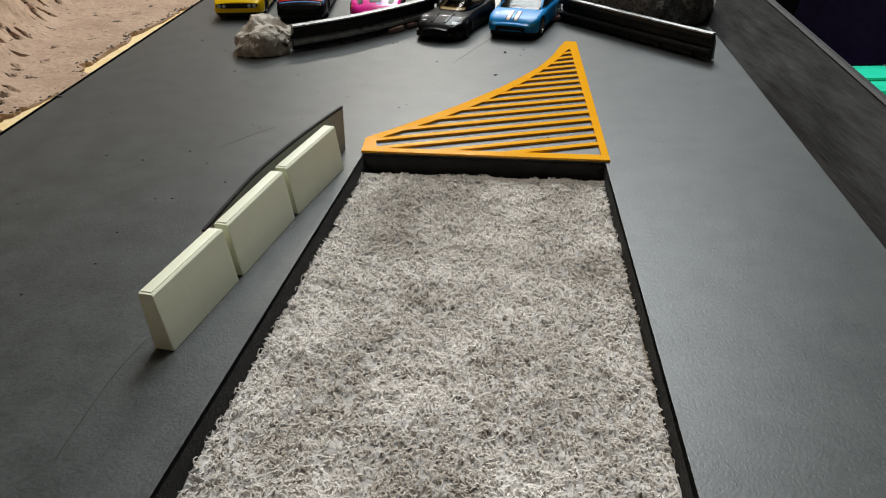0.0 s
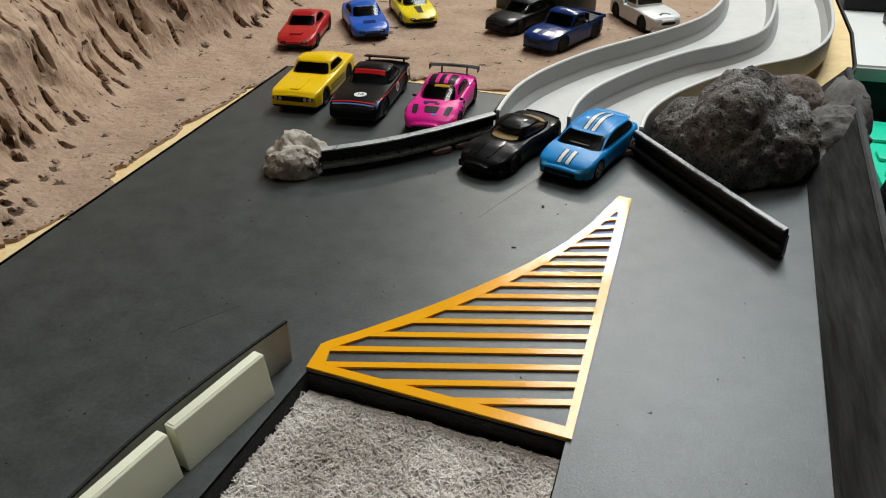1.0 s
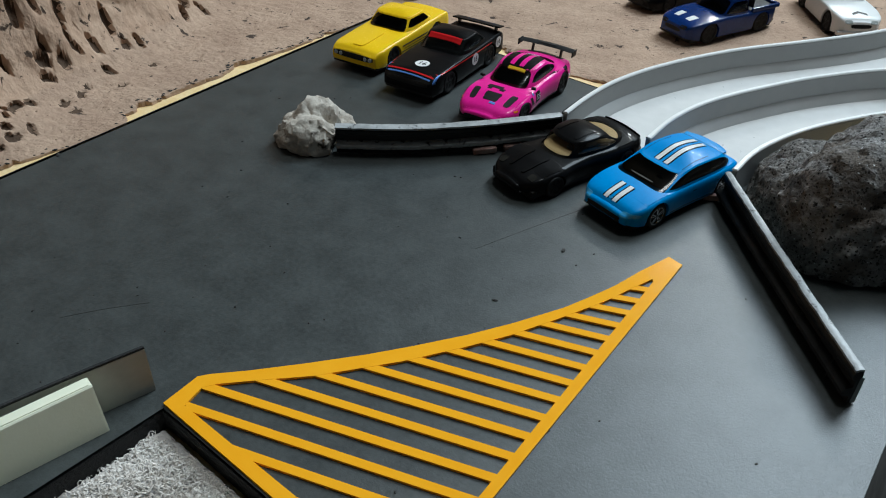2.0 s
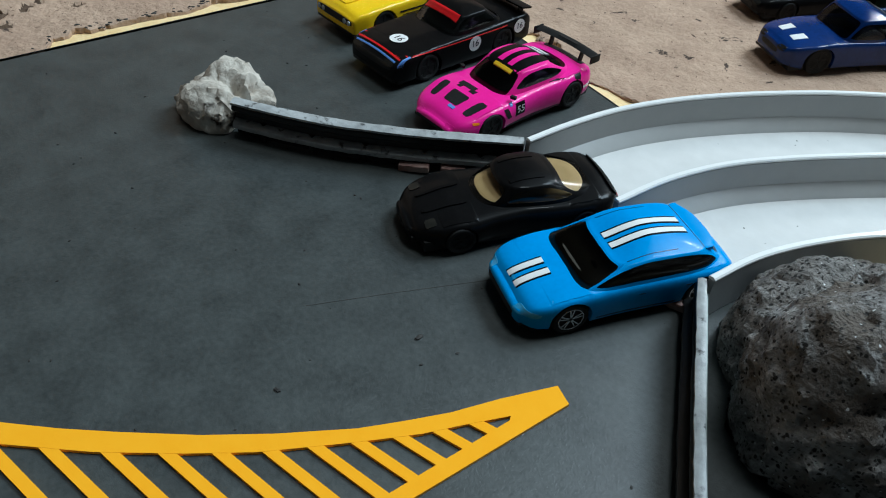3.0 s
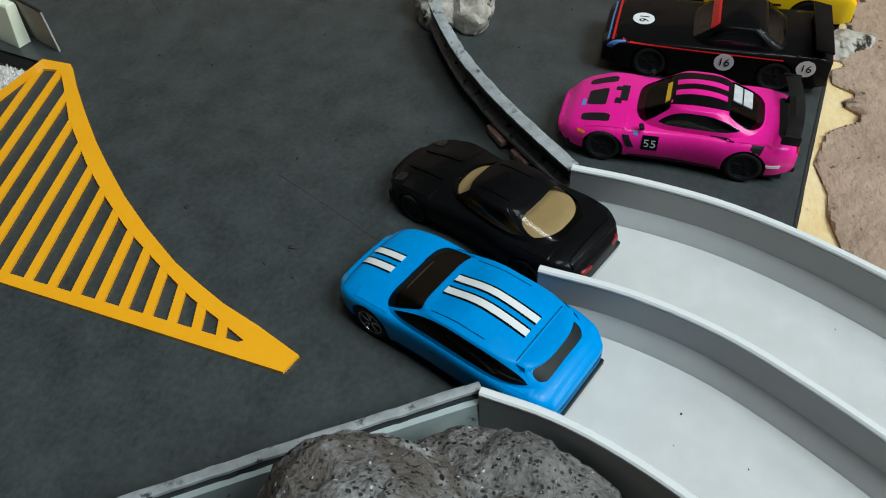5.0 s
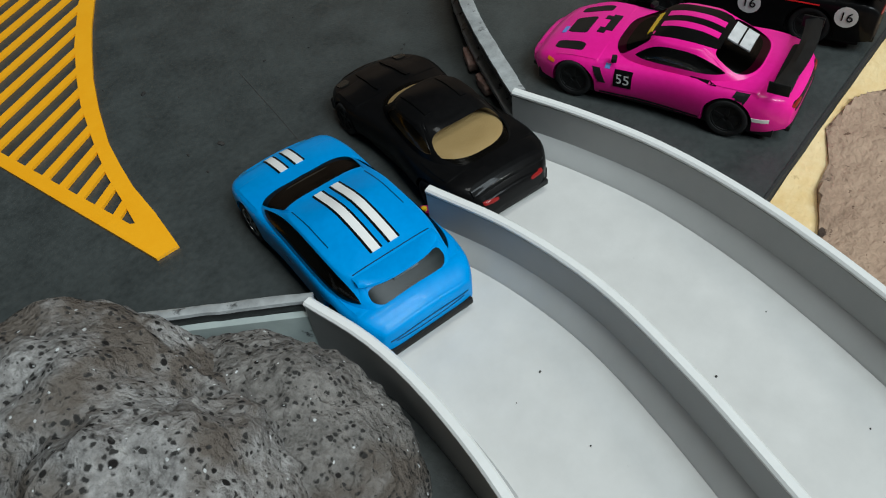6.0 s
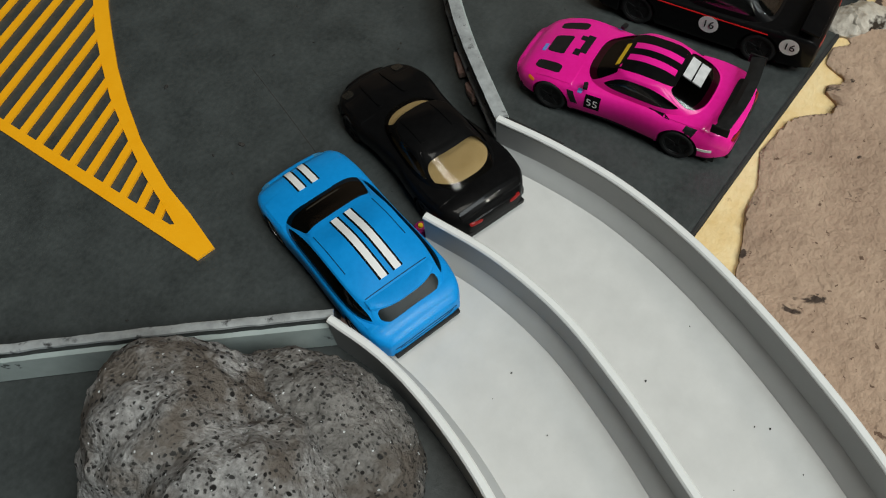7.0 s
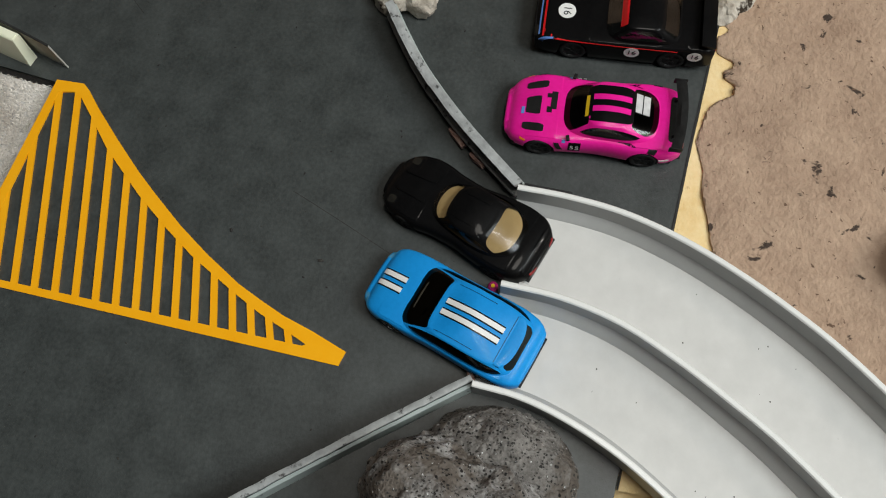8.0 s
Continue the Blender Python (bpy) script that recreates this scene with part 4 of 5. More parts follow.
    def panel(pname, u0, u1, v0, v1, mat, lift=0.00018, n=14, lbl="", taper=0.0, k=6, rnd=0.0, skew=0.0):
        """A thin piece that follows the skin from above; v in parts of the half width."""
        pts = []
        for i in range(n + 1):
            t = i / n
            e = 1.0
            if rnd:
                e = 1 - rnd + rnd * math.sqrt(max(0.0, 1 - (1 - min(1.0, min(t, 1 - t) / 0.3)) ** 2))
            row = []
            for j in range(k + 1):
                v = (v0 + v1) / 2 + (v1 - v0) / 2 * (2 * j / k - 1) * e
                row.append((sx(u0 + (u1 - u0) * t) + skew * abs(v), v * hw * (1 - taper * t), 0.06))
            pts.append(row)
        return laid(pname, pts, Vector((0, 0, -1)), mat, lbl, lift)

    def side_panel(pname, s, u0, u1, z0, z1, mat, lbl="", lift=0.00014, n=10, k=4, slant=0.0, rnd=0.0):
        """A thin piece laid on the flank; slant: metres that its top leans to the tail."""
        pts = []
        for i in range(n + 1):
            t = i / n
            e = 1 - rnd + rnd * math.sqrt(max(0.0, 1 - (1 - min(1.0, min(t, 1 - t) / 0.3)) ** 2)) if rnd else 1.0
            zm = (z0 + z1) / 2
            pts.append([(sx(u0 + (u1 - u0) * t) - slant * j / k, s * 0.06, zm + (z1 - z0) * (j / k - 0.5) * e) for j in range(k + 1)])
        return laid(pname, pts, Vector((0, -s, 0)), mat, lbl, lift)

    def end_panel(pname, sign, y0, y1, z0, z1, mat, lbl="", lift=0.00014, n=12, k=4, sag=0.0, rnd=0.0):
        """A thin piece laid on the nose (1) or the tail (-1)."""
        pts = []
        for i in range(n + 1):
            t = i / n
            e = 1 - rnd + rnd * math.sqrt(max(0.0, 1 - (1 - min(1.0, min(t, 1 - t) / 0.3)) ** 2)) if rnd else 1.0
            zm, y = (z0 + z1) / 2 + sag * (2 * t - 1) ** 2, y0 + (y1 - y0) * t
            pts.append([(sign * 0.12, y, zm + (z1 - z0) * (j / k - 0.5) * e) for j in range(k + 1)])
        return laid(pname, pts, Vector((-sign, 0, 0)), mat, lbl, lift)

    def side_y(u, z):
        at, nrm = cast(Vector((sx(u), 0.06, z)), Vector((0, -1, 0)))
        return at.y if at is not None else hw

    def top_at(u, y):
        at, nrm = cast(Vector((sx(u), y, 0.06)), Vector((0, 0, -1)))
        return at.z if at is not None else roof

    # cabin fittings seen through the glass
    tub_mat = spec.get("interior", CHASSIS)
    if spec.get("seats", True):
        cb, wi = sx(fb - 0.06 * (fb - rb)), hw * belt_in * 0.8
        zb = min(curve(deck, fb), curve(deck, rb))
        xm = (sx(rb) + sx(fb)) / 2
        tub = []
        for f, dz in ((0.965, 0.0003), (0.9, 0.0009), (0.7, 0.0009), (0.5, 0.0008), (0.25, 0.0008), (0.01, 0.0008)):
            line = []
            for i in range(64):
                q = shell(2 * math.pi * i / 64, 0.3)
                x, y = xm + (q.x - xm) * f, q.y * f
                line.append((x, y, curve(deck, x / L + 0.5) - crown * min(1.0, (y / hw) ** 2) + dz))
            tub.append(line)
        part("cabin_tub", skin(tub, True), tub_mat, car)
        for s in (1, -1):
            seat = box(-0.003, 0.003, -0.003, 0.003, 0.0, 0.002, 0.0007)
            add_box(seat, -0.0038, -0.0018, -0.0028, 0.0028, 0.0012, 0.0062, 0.0008, Matrix.Rotation(radians(-14), 4, "Y"))
            part("seat", seat, spec.get("seat_mat", tub_mat), car, at=pose(sx(fr) - 0.003 if spec.get("seat_u") is None else sx(spec["seat_u"]), s * wi * 0.42, zb - 0.0008))
        part("steering_wheel", lathe([(0, 0.0018), (0.0004, 0.0022), (0.0008, 0.0018)], 16, "X"), CHASSIS, car, at=pose(cb - 0.0095, wi * 0.42, zb + 0.0012, 0, -25, 0))
    # underside, wheels
    part("base_plate", box(-L * 0.465, L * 0.465, -hw * 0.84, hw * 0.84, clear * 0.5, clear * 0.5 + 0.004, 0.0006), CHASSIS, car, "black base plate")
    rim_mat = spec.get("rim", SILVER)
    for a in axles:
        well = min(wr * 1.14, curve(deck, a) - crown - wr - 0.0012)
        part("wheel_well", lathe([(-hw * 0.86, 0.0001), (-hw * 0.86, well), (hw * 0.86, well), (hw * 0.86, 0.0001)], 26), CHASSIS, car, at=pose(sx(a), 0, wr))
        for s in (1, -1):
            wheel = new("wheel")
            wheel.parent = car
            wheel.matrix_basis = pose(sx(a), s * (half(a) * 0.97 - 0.0038), wr, 0, 0, 0 if s > 0 else 180)
            part("tyre", lathe([(0.0, wr * 0.6), (0.0, wr * 0.93), (0.0005, wr), (0.0032, wr), (0.0039, wr * 0.95), (0.0041, wr * 0.86), (0.0039, wr * 0.74), (0.0034, wr * 0.7)], 30), RUBBER, wheel)
            rim = lathe([(0.003, wr * 0.72), (0.0037, wr * 0.72), (0.0037, wr * 0.66), (0.0026, wr * 0.6), (0.0026, wr * 0.16), (0.0034, wr * 0.14), (0.0034, 0.00005)], 22)
            part("rim", rim, rim_mat if not spec.get("spokes") else CHASSIS, wheel)
            star = bmesh.new()
            for q in range(5):
                turn = Matrix.Rotation(q * 2 * math.pi / 5, 4, "Y")
                if spec.get("spokes"):
                    for lean in (-0.17, 0.17):
                        add_box(star, -0.00022, 0.00022, 0.003, 0.0037, wr * 0.1, wr * 0.68, 0, turn @ Matrix.Rotation(lean, 4, "Y"))
                else:
                    add_box(star, -0.0006, 0.0006, 0.0026, 0.0036, wr * 0.1, wr * 0.68, 0.0001, turn)
            part("spokes", star, SILVER if spec.get("spokes") else rim_mat, wheel, "thin silver spokes" if spec.get("spokes") else "", smooth=False)
            if spec.get("spokes"):
                part("rim_ring", lathe([(0.0036, wr * 0.66), (0.0039, wr * 0.67), (0.0039, wr * 0.71), (0.0036, wr * 0.73)], 26, "Y", False), SILVER, wheel, "thin silver rim line")

    # shut lines of doors, bonnet and boot
    def seam(points, way, w=0.00014):
        rows_ = []
        found = [cast(Vector(p), way) for p in points]
        found = [f for f in found if f[0] is not None]
        for i, (p, nn) in enumerate(found):
            d = found[min(i + 1, len(found) - 1)][0] - found[max(i - 1, 0)][0]
            o = d.cross(nn)
            if o.length < 1e-12:
                continue
            o = o.normalized() * w
            rows_.append([p - o - nn * 0.0001, p - o + nn * 0.00007, p + o + nn * 0.00007, p + o - nn * 0.0001])
        if len(rows_) > 1:
            return part("shut_line", skin(rows_), spec.get("seam", CHASSIS), car)

    da, db = spec.get("doors", (0.4, fb - 0.1))
    zt = curve(deck, 0.5) - crown - 0.0004
    for s in (1, -1):
        way = Vector((0, -s, 0))
        for u, lean in ((db, 0.0), (da, 0.002)):
            seam([(sx(u) - lean * i / 10, s * 0.06, clear + 0.0012 + (zt - clear - 0.0012) * i / 10) for i in range(11)], way)
        seam([(sx(da + (db - da) * i / 14), s * 0.06, clear + 0.0012) for i in range(15)], way)
        seam([(sx(fb + 0.01 + (0.94 - fb) * i / 14), s * hw * (0.78 - 0.1 * i / 14), 0.06) for i in range(15)], Vector((0, 0, -1)))
    seam([(sx(0.95), hw * 0.68 * (i / 10 - 1), 0.06) for i in range(21)], Vector((0, 0, -1)))
    if rb > 0.06:
        seam([(sx(rb - 0.012), hw * 0.7 * (i / 10 - 1), 0.06) for i in range(21)], Vector((0, 0, -1)))
    # lights, grille, bumpers
    nose_z, tail_z = curve(deck, 0.985), curve(deck, 0.02)
    span = spec.get("lamp", (0.52, 0.86))
    for s in (1, -1):
        if spec.get("headlight", 1) is not None:
            end_panel("headlight", 1, s * hw * span[0] * curve(plan, 1), s * hw * span[1] * curve(plan, 0.985), nose_z - 0.0032, nose_z - 0.0012, spec.get("headlight", GLASS), rnd=0.5)
        if spec.get("tail_mat", 1) is not None:
            end_panel("tail_light", -1, s * half(0) * 0.5, s * half(0) * 0.9, tail_z - 0.0039, tail_z - 0.0029, spec.get("tail_mat", LIVERY_RED), rnd=0.4)
    g = spec.get("grille", (0.6, 0.0058, 0.0026))
    end_panel("grille", 1, -half(1) * g[0], half(1) * g[0], nose_z - g[1], nose_z - g[1] + g[2], CHASSIS, rnd=0.5)
    part("front_lip", box(-0.0018, 0.0018, -half(0.985) * 0.92, half(0.985) * 0.92, -0.0006, 0.0006, 0.0003), CHASSIS, car, at=pose(sx(0.985), 0, clear + 0.0012))
    if spec.get("bumper", 1) is not None:
        part("rear_bumper", box(-0.0014, 0.0014, -half(0.02) * 0.9, half(0.02) * 0.9, -0.0009, 0.0009, 0.0004), spec.get("bumper", CHASSIS), car, at=pose(sx(0.004), 0, clear + 0.0016))
    return dict(car=car, panel=panel, side=side_panel, end=end_panel, sx=sx, half=half, top=top_at, hw=hw, L=L, side_y=side_y, seam=seam, shell=shell)


def digits(text, size, material, parent, m, label):
    cu = bpy.data.curves.new("number", "FONT")
    cu.body, cu.size, cu.align_x, cu.align_y, cu.extrude = text, size, "CENTER", "CENTER", 0.00003
    tmp = bpy.data.objects.new("number", cu)
    scene.collection.objects.link(tmp)
    bpy.context.view_layer.update()
    me = bpy.data.meshes.new_from_object(tmp.evaluated_get(bpy.context.evaluated_depsgraph_get()))
    bpy.data.objects.remove(tmp)
    me.materials.clear()
    me.materials.append(material)
    ob = new("number", me)
    ob.parent, ob.matrix_basis = parent, m
    ob["label"] = label
    return ob


def disc(r, n=20):
    return lathe([(0, r * 0.98), (0.00006, r), (0.0001, r)], n, "Z")


def facing(nose, tail, z=0.0):
    """Pose of a car by its nose and tail on the ground."""
    a = math.degrees(math.atan2(nose[1] - tail[1], nose[0] - tail[0]))
    return pose((nose[0] + tail[0]) / 2, (nose[1] + tail[1]) / 2, z, 0, 0, a)


def tinted(name, tint, gloss=0.1, rough=0.06):
    """Clear toy-car glazing with a tint and a glossy face."""
    m, t, p = nodes_of(name)
    n, l = t.nodes, t.links
    clear_, shine, mix = n.new("ShaderNodeBsdfTransparent"), n.new("ShaderNodeBsdfGlossy"), n.new("ShaderNodeMixShader")
    clear_.inputs["Color"].default_value, shine.inputs["Roughness"].default_value, mix.inputs[0].default_value = (*tint, 1), rough, gloss
    l.new(clear_.outputs[0], mix.inputs[1]), l.new(shine.outputs[0], mix.inputs[2])
    l.new(mix.outputs[0], n["Material Output"].inputs["Surface"])
    return m


PALE_BLUE = paint("headlight_blue", (0.02, 0.26, 0.56), (0.1, 0.42, 0.7), 0.2)
DARK_RED = paint("dark_red_lens", (0.2, 0.008, 0.008), (0.3, 0.012, 0.012), 0.3)
TAN = surface("tan_cabin_plastic", (0.46, 0.34, 0.17), (0.56, 0.43, 0.24), 0.55, 400)
SMOKE = tinted("smoked_glazing", (0.16, 0.15, 0.13), 0.045, 0.12)
AMBER = tinted("clear_glazing", (0.82, 0.78, 0.7), 0.035, 0.12)
GREY_GLASS = tinted("grey_glazing", (0.34, 0.38, 0.37), 0.12, 0.1)
OLIVE = surface("olive_cabin_plastic", (0.024, 0.021, 0.014), (0.045, 0.038, 0.026), 0.6, 300)
REAR_BLACK = surface("rear_window_black", (0.004, 0.006, 0.006), (0.03, 0.038, 0.038), 0.3, 260, spec=0.14, stretch=(1, 0.3, 1))
SEAM_BLUE = paint("shaded_blue_line", (0.0, 0.03, 0.09), (0.0, 0.05, 0.12), 0.5)

# blue hatchback with white stripes, half out of the lane
c = toy_car("hatchback_car", "bright blue toy hatchback with twin white stripes leaving the track", facing((0.0398, 0.5002), (0.066, 0.5712), 0.0004), dict(
    L=0.073, W=0.0342, paint=BLUE, seam=SEAM_BLUE, section="full", deck=[(0, 0.0134), (0.06, 0.0152), (0.3, 0.0156), (0.6, 0.0154), (0.78, 0.0148), (0.9, 0.0135), (0.97, 0.012), (1, 0.0108)],
    cab=(0.012, 0.135, 0.565, 0.825), roof=0.0229, fall=0.0024, dip=0.0026, belt_in=0.95, roof_in=0.725, bow=(4.6, 3.8), crown=0.0007,
    headlight=PALE_BLUE, lamp=(0.7, 1.15), wheel=0.006, axles=(0.17, 0.8), spokes=True, glass=SMOKE, interior=OLIVE, rear_glass=REAR_BLACK, rear_label="smoked rear window with a pale reflection",
    screen=(43, 0.1, 0.9), side=(49, 137, 0.24, 0.86), side_round=(2.6, 2.2), rear=(30, 0.26, 0.74), rear_round=3.2, tail_mat=None, bumper=None, doors=(0.42, 0.68), grille=(0.75, 0.0056, 0.0024), nose_bulge=0.0024, tail_bulge=0.0012,
    plan=[(0, 0.76), (0.03, 0.86), (0.08, 0.94), (0.17, 0.995), (0.3, 0.99), (0.55, 0.97), (0.78, 1.0), (0.87, 0.985), (0.93, 0.945), (0.97, 0.87), (1.0, 0.74)]))
P, S, E = c["panel"], c["side"], c["end"]
for v in (-0.145, 0.145):
    for u0, u1 in ((0.195, 0.56), (0.832, 0.985)):
        P("stripe_border", u0, u1, v - 0.1, v + 0.1, BLACK, lift=0.00012, lbl="thin black stripe border", n=20)
        P("stripe", u0 - 0.0005, u1 + 0.0005, v - 0.064, v + 0.064, WHITE, lift=0.0002, lbl="white racing stripe", n=20)
rows = []
for i in range(25):
    y = -0.0114 + 0.0228 * i / 24
    e = abs(y) / 0.0114
    z = c["top"](0.16, y * 0.9) - 0.0001
    back = c["sx"](0.084) + 0.003 * e ** 3
    rows.append([(c["sx"](0.16), y, z), (c["sx"](0.125), y, z + 0.0002), (back, y, z - 0.0004), (back - 0.0002, y, z - 0.0009), (c["sx"](0.125), y, z - 0.0013)])
part("roof_spoiler", skin(rows, True, True), BLUE, c["car"])
c["seam"]([(c["sx"](0.166), -0.0108 + 0.0216 * i / 20, 0.06) for i in range(21)], Vector((0, 0, -1)))
part("lettering", box(-0.0006, 0.0006, -0.0034, 0.0034, -0.0001, 0.0001), PALE_DARK, c["car"], "pale oval lettering bar on the tailgate", at=pose(c["sx"](0.097), 0.0, c["top"](0.097, 0) + 0.0003, 0, -12, 0))
part("rear_valance", box(-0.0007, 0.0012, -0.0118, 0.0118, -0.0014, 0.0006, 0.0003), CHASSIS, c["car"], "black strip under the tail", at=pose(c["sx"](0.0) - 0.001, 0, 0.0052))
E("tailgate_line", -1, -0.0112, 0.0112, 0.0089, 0.0092, SEAM_BLUE, sag=-0.0006)
E("tailgate_line", -1, -0.0098, 0.0098, 0.0074, 0.0076, SEAM_BLUE, sag=0.0004)
for s in (1, -1):
    S("door_handle", s, 0.465, 0.495, 0.0108, 0.0113, SEAM_BLUE, rnd=0.5)
    S("door_handle", s, 0.24, 0.27, 0.011, 0.0115, SEAM_BLUE, rnd=0.5)
    S("fuel_flap", s, 0.115, 0.14, 0.011, 0.0124, SEAM_BLUE, lift=0.00006, rnd=0.5)
    S("side_vent", s, 0.86, 0.895, 0.0097, 0.0103, CHASSIS, rnd=0.4)
    S("sill_shade", s, 0.3, 0.68, 0.0042, 0.0047, SEAM_BLUE)
    E("fog_light", 1, s * 0.0072, s * 0.0096, 0.005, 0.0062, CHASSIS, rnd=0.5)
    c["seam"]([(c["sx"](0.3 + 0.24 * i / 20), s * 0.0108, 0.06) for i in range(21)], Vector((0, 0, -1)))
P("bonnet_badge", 0.968, 0.982, -0.06, 0.06, PALE_BLUE, n=4, lbl="small round badge", rnd=0.8)

# black coupe with a tan cabin
c = toy_car("coupe_car", "glossy black toy coupe with tan interior behind clear windows", facing((-0.008, 0.496), (0.0213, 0.5695), 0.0004), dict(
    L=0.0752, W=0.0345, paint=BLACK, deck=[(0, 0.0118), (0.04, 0.0138), (0.1, 0.0146), (0.22, 0.0144), (0.6, 0.0136), (0.72, 0.0133), (0.8, 0.0131), (0.88, 0.0119), (0.96, 0.0102), (1, 0.0088)],
    cab=(0.065, 0.335, 0.555, 0.725), roof=0.0203, belt_in=0.82, roof_in=0.58, bow=(2.3, 2.5), wheel=0.0053, axles=(0.2, 0.8), tail_mat=DARK_RED, glass=AMBER, side_glass=SMOKE, interior=TAN, seat_mat=CHASSIS, glass_label="clear windscreen over a tan cabin", rear_label="clear rear window over a tan cabin", rim=CHASSIS,
    screen=(41, 0.16, 0.82), side=(56, 122, 0.3, 0.84), rear=(50, 0.14, 0.84), rear_round=2.6, headlight=None, scallop=0.0008, nose_bulge=0.002,
    plan=[(0, 0.64), (0.03, 0.78), (0.09, 0.93), (0.2, 1.0), (0.34, 0.96), (0.5, 0.875), (0.62, 0.9), (0.77, 0.985), (0.88, 0.93), (0.95, 0.79), (0.98, 0.66), (1.0, 0.52)]))
P, S, E = c["panel"], c["side"], c["end"]
for s in (1, -1):
    P("bonnet_ridge", 0.74, 0.94, s * 0.3 - 0.07, s * 0.3 + 0.07, BLACK, lift=0.0005, taper=0.15, rnd=0.5)
    P("headlight", 0.9, 0.95, s * 0.5, s * 0.72, GLASS, lift=0.0003, rnd=0.4)
    E("exhaust", -1, s * 0.006, s * 0.0085, 0.0036, 0.0046, CHASSIS, lift=0.0008)
P("boot_lip", 0.012, 0.045, -0.68, 0.68, BLACK, lift=0.0009, k=12, rnd=0.3)
P("roof_ridge", 0.375, 0.54, -0.4, -0.3, BLACK, lift=0.0003)
P("roof_ridge", 0.375, 0.54, 0.3, 0.4, BLACK, lift=0.0003)

# pink race coupe
c = toy_car("race_car", "pink toy race coupe with black wing and stickers", facing((-0.0495, 0.5427), (-0.0505, 0.623), 0.0004), dict(
    L=0.0778, W=0.0365, paint=PINK, deck=[(0, 0.0136), (0.04, 0.0154), (0.12, 0.0162), (0.3, 0.0158), (0.6, 0.0148), (0.7, 0.0147), (0.8, 0.0144), (0.88, 0.013), (0.96, 0.011), (1, 0.0092)],
    cab=(0.1, 0.33, 0.53, 0.715), roof=0.0224, belt_in=0.83, roof_in=0.6, bow=(3.0, 3.0), wheel=0.0061, axles=(0.2, 0.8), rim=CHASSIS, glass=SMOKE, side_glass=GREY_GLASS, tail_mat=DARK_RED, headlight=PINK, scallop=0.0006,
    screen=(43, 0.1, 0.88), side=(54, 128, 0.3, 0.84), side_round=(2.6, 1.9), rear=(43, 0.2, 0.86), grille=(0.85, 0.0062, 0.003), nose_bulge=0.002, seat_u=0.5,
    plan=[(0, 0.74), (0.03, 0.84), (0.08, 0.94), (0.2, 1.0), (0.5, 0.93), (0.78, 1.0), (0.88, 0.96), (0.94, 0.88), (0.975, 0.78), (1.0, 0.64)]))
P, S, E = c["panel"], c["side"], c["end"]
P("roof_sticker", 0.295, 0.56, -0.5, 0.5, BLACK, lift=0.00016, lbl="black roof panel", rnd=0.2, n=20)
for v in (-0.16, 0.16):
    P("roof_stripe", 0.315, 0.53, v - 0.075, v + 0.075, PINK, lift=0.00026, lbl="pink roof stripe")
P("window_sticker", 0.205, 0.29, -0.42, 0.1, PALE_SILVER, lift=0.00034, lbl="silver-white sticker on the rear window")
P("sticker_line", 0.245, 0.251, -0.42, 0.1, BLACK, lift=0.00042)
P("visor", 0.55, 0.568, -0.2, 0.36, LIVERY_YELLOW, lift=0.0004, lbl="yellow visor sticker")
P("bonnet_vent", 0.82, 0.905, -0.27, 0.27, CHASSIS, lbl="black bonnet vent", rnd=0.15, taper=0.2, k=8)
E("nose_mask", 1, -0.0108, 0.0108, 0.0034, 0.0052, CHASSIS, "black lower nose")
for s in (1, -1):
    P("bonnet_vent", 0.79, 0.915, s * 0.52, s * 0.74, CHASSIS, lbl="black bonnet vent", taper=0.12, rnd=0.4)
P("bonnet_logo", 0.73, 0.765, -0.4, 0.1, CHASSIS, lbl="black bonnet sticker")
P("bonnet_logo", 0.755, 0.785, 0.04, 0.2, CHASSIS)
P("bonnet_logo", 0.76, 0.79, -0.34, -0.22, CHASSIS)
P("bonnet_badge", 0.912, 0.93, 0.05, 0.24, LIVERY_BLUE, lbl="small blue sticker")
P("tail_panel", 0.02, 0.085, -0.62, 0.62, CHASSIS, lbl="black boot panel", k=10, rnd=0.2)
E("tail_band", -1, -0.0112, 0.0112, 0.0096, 0.0118, CHASSIS, "black band between the tail lights")
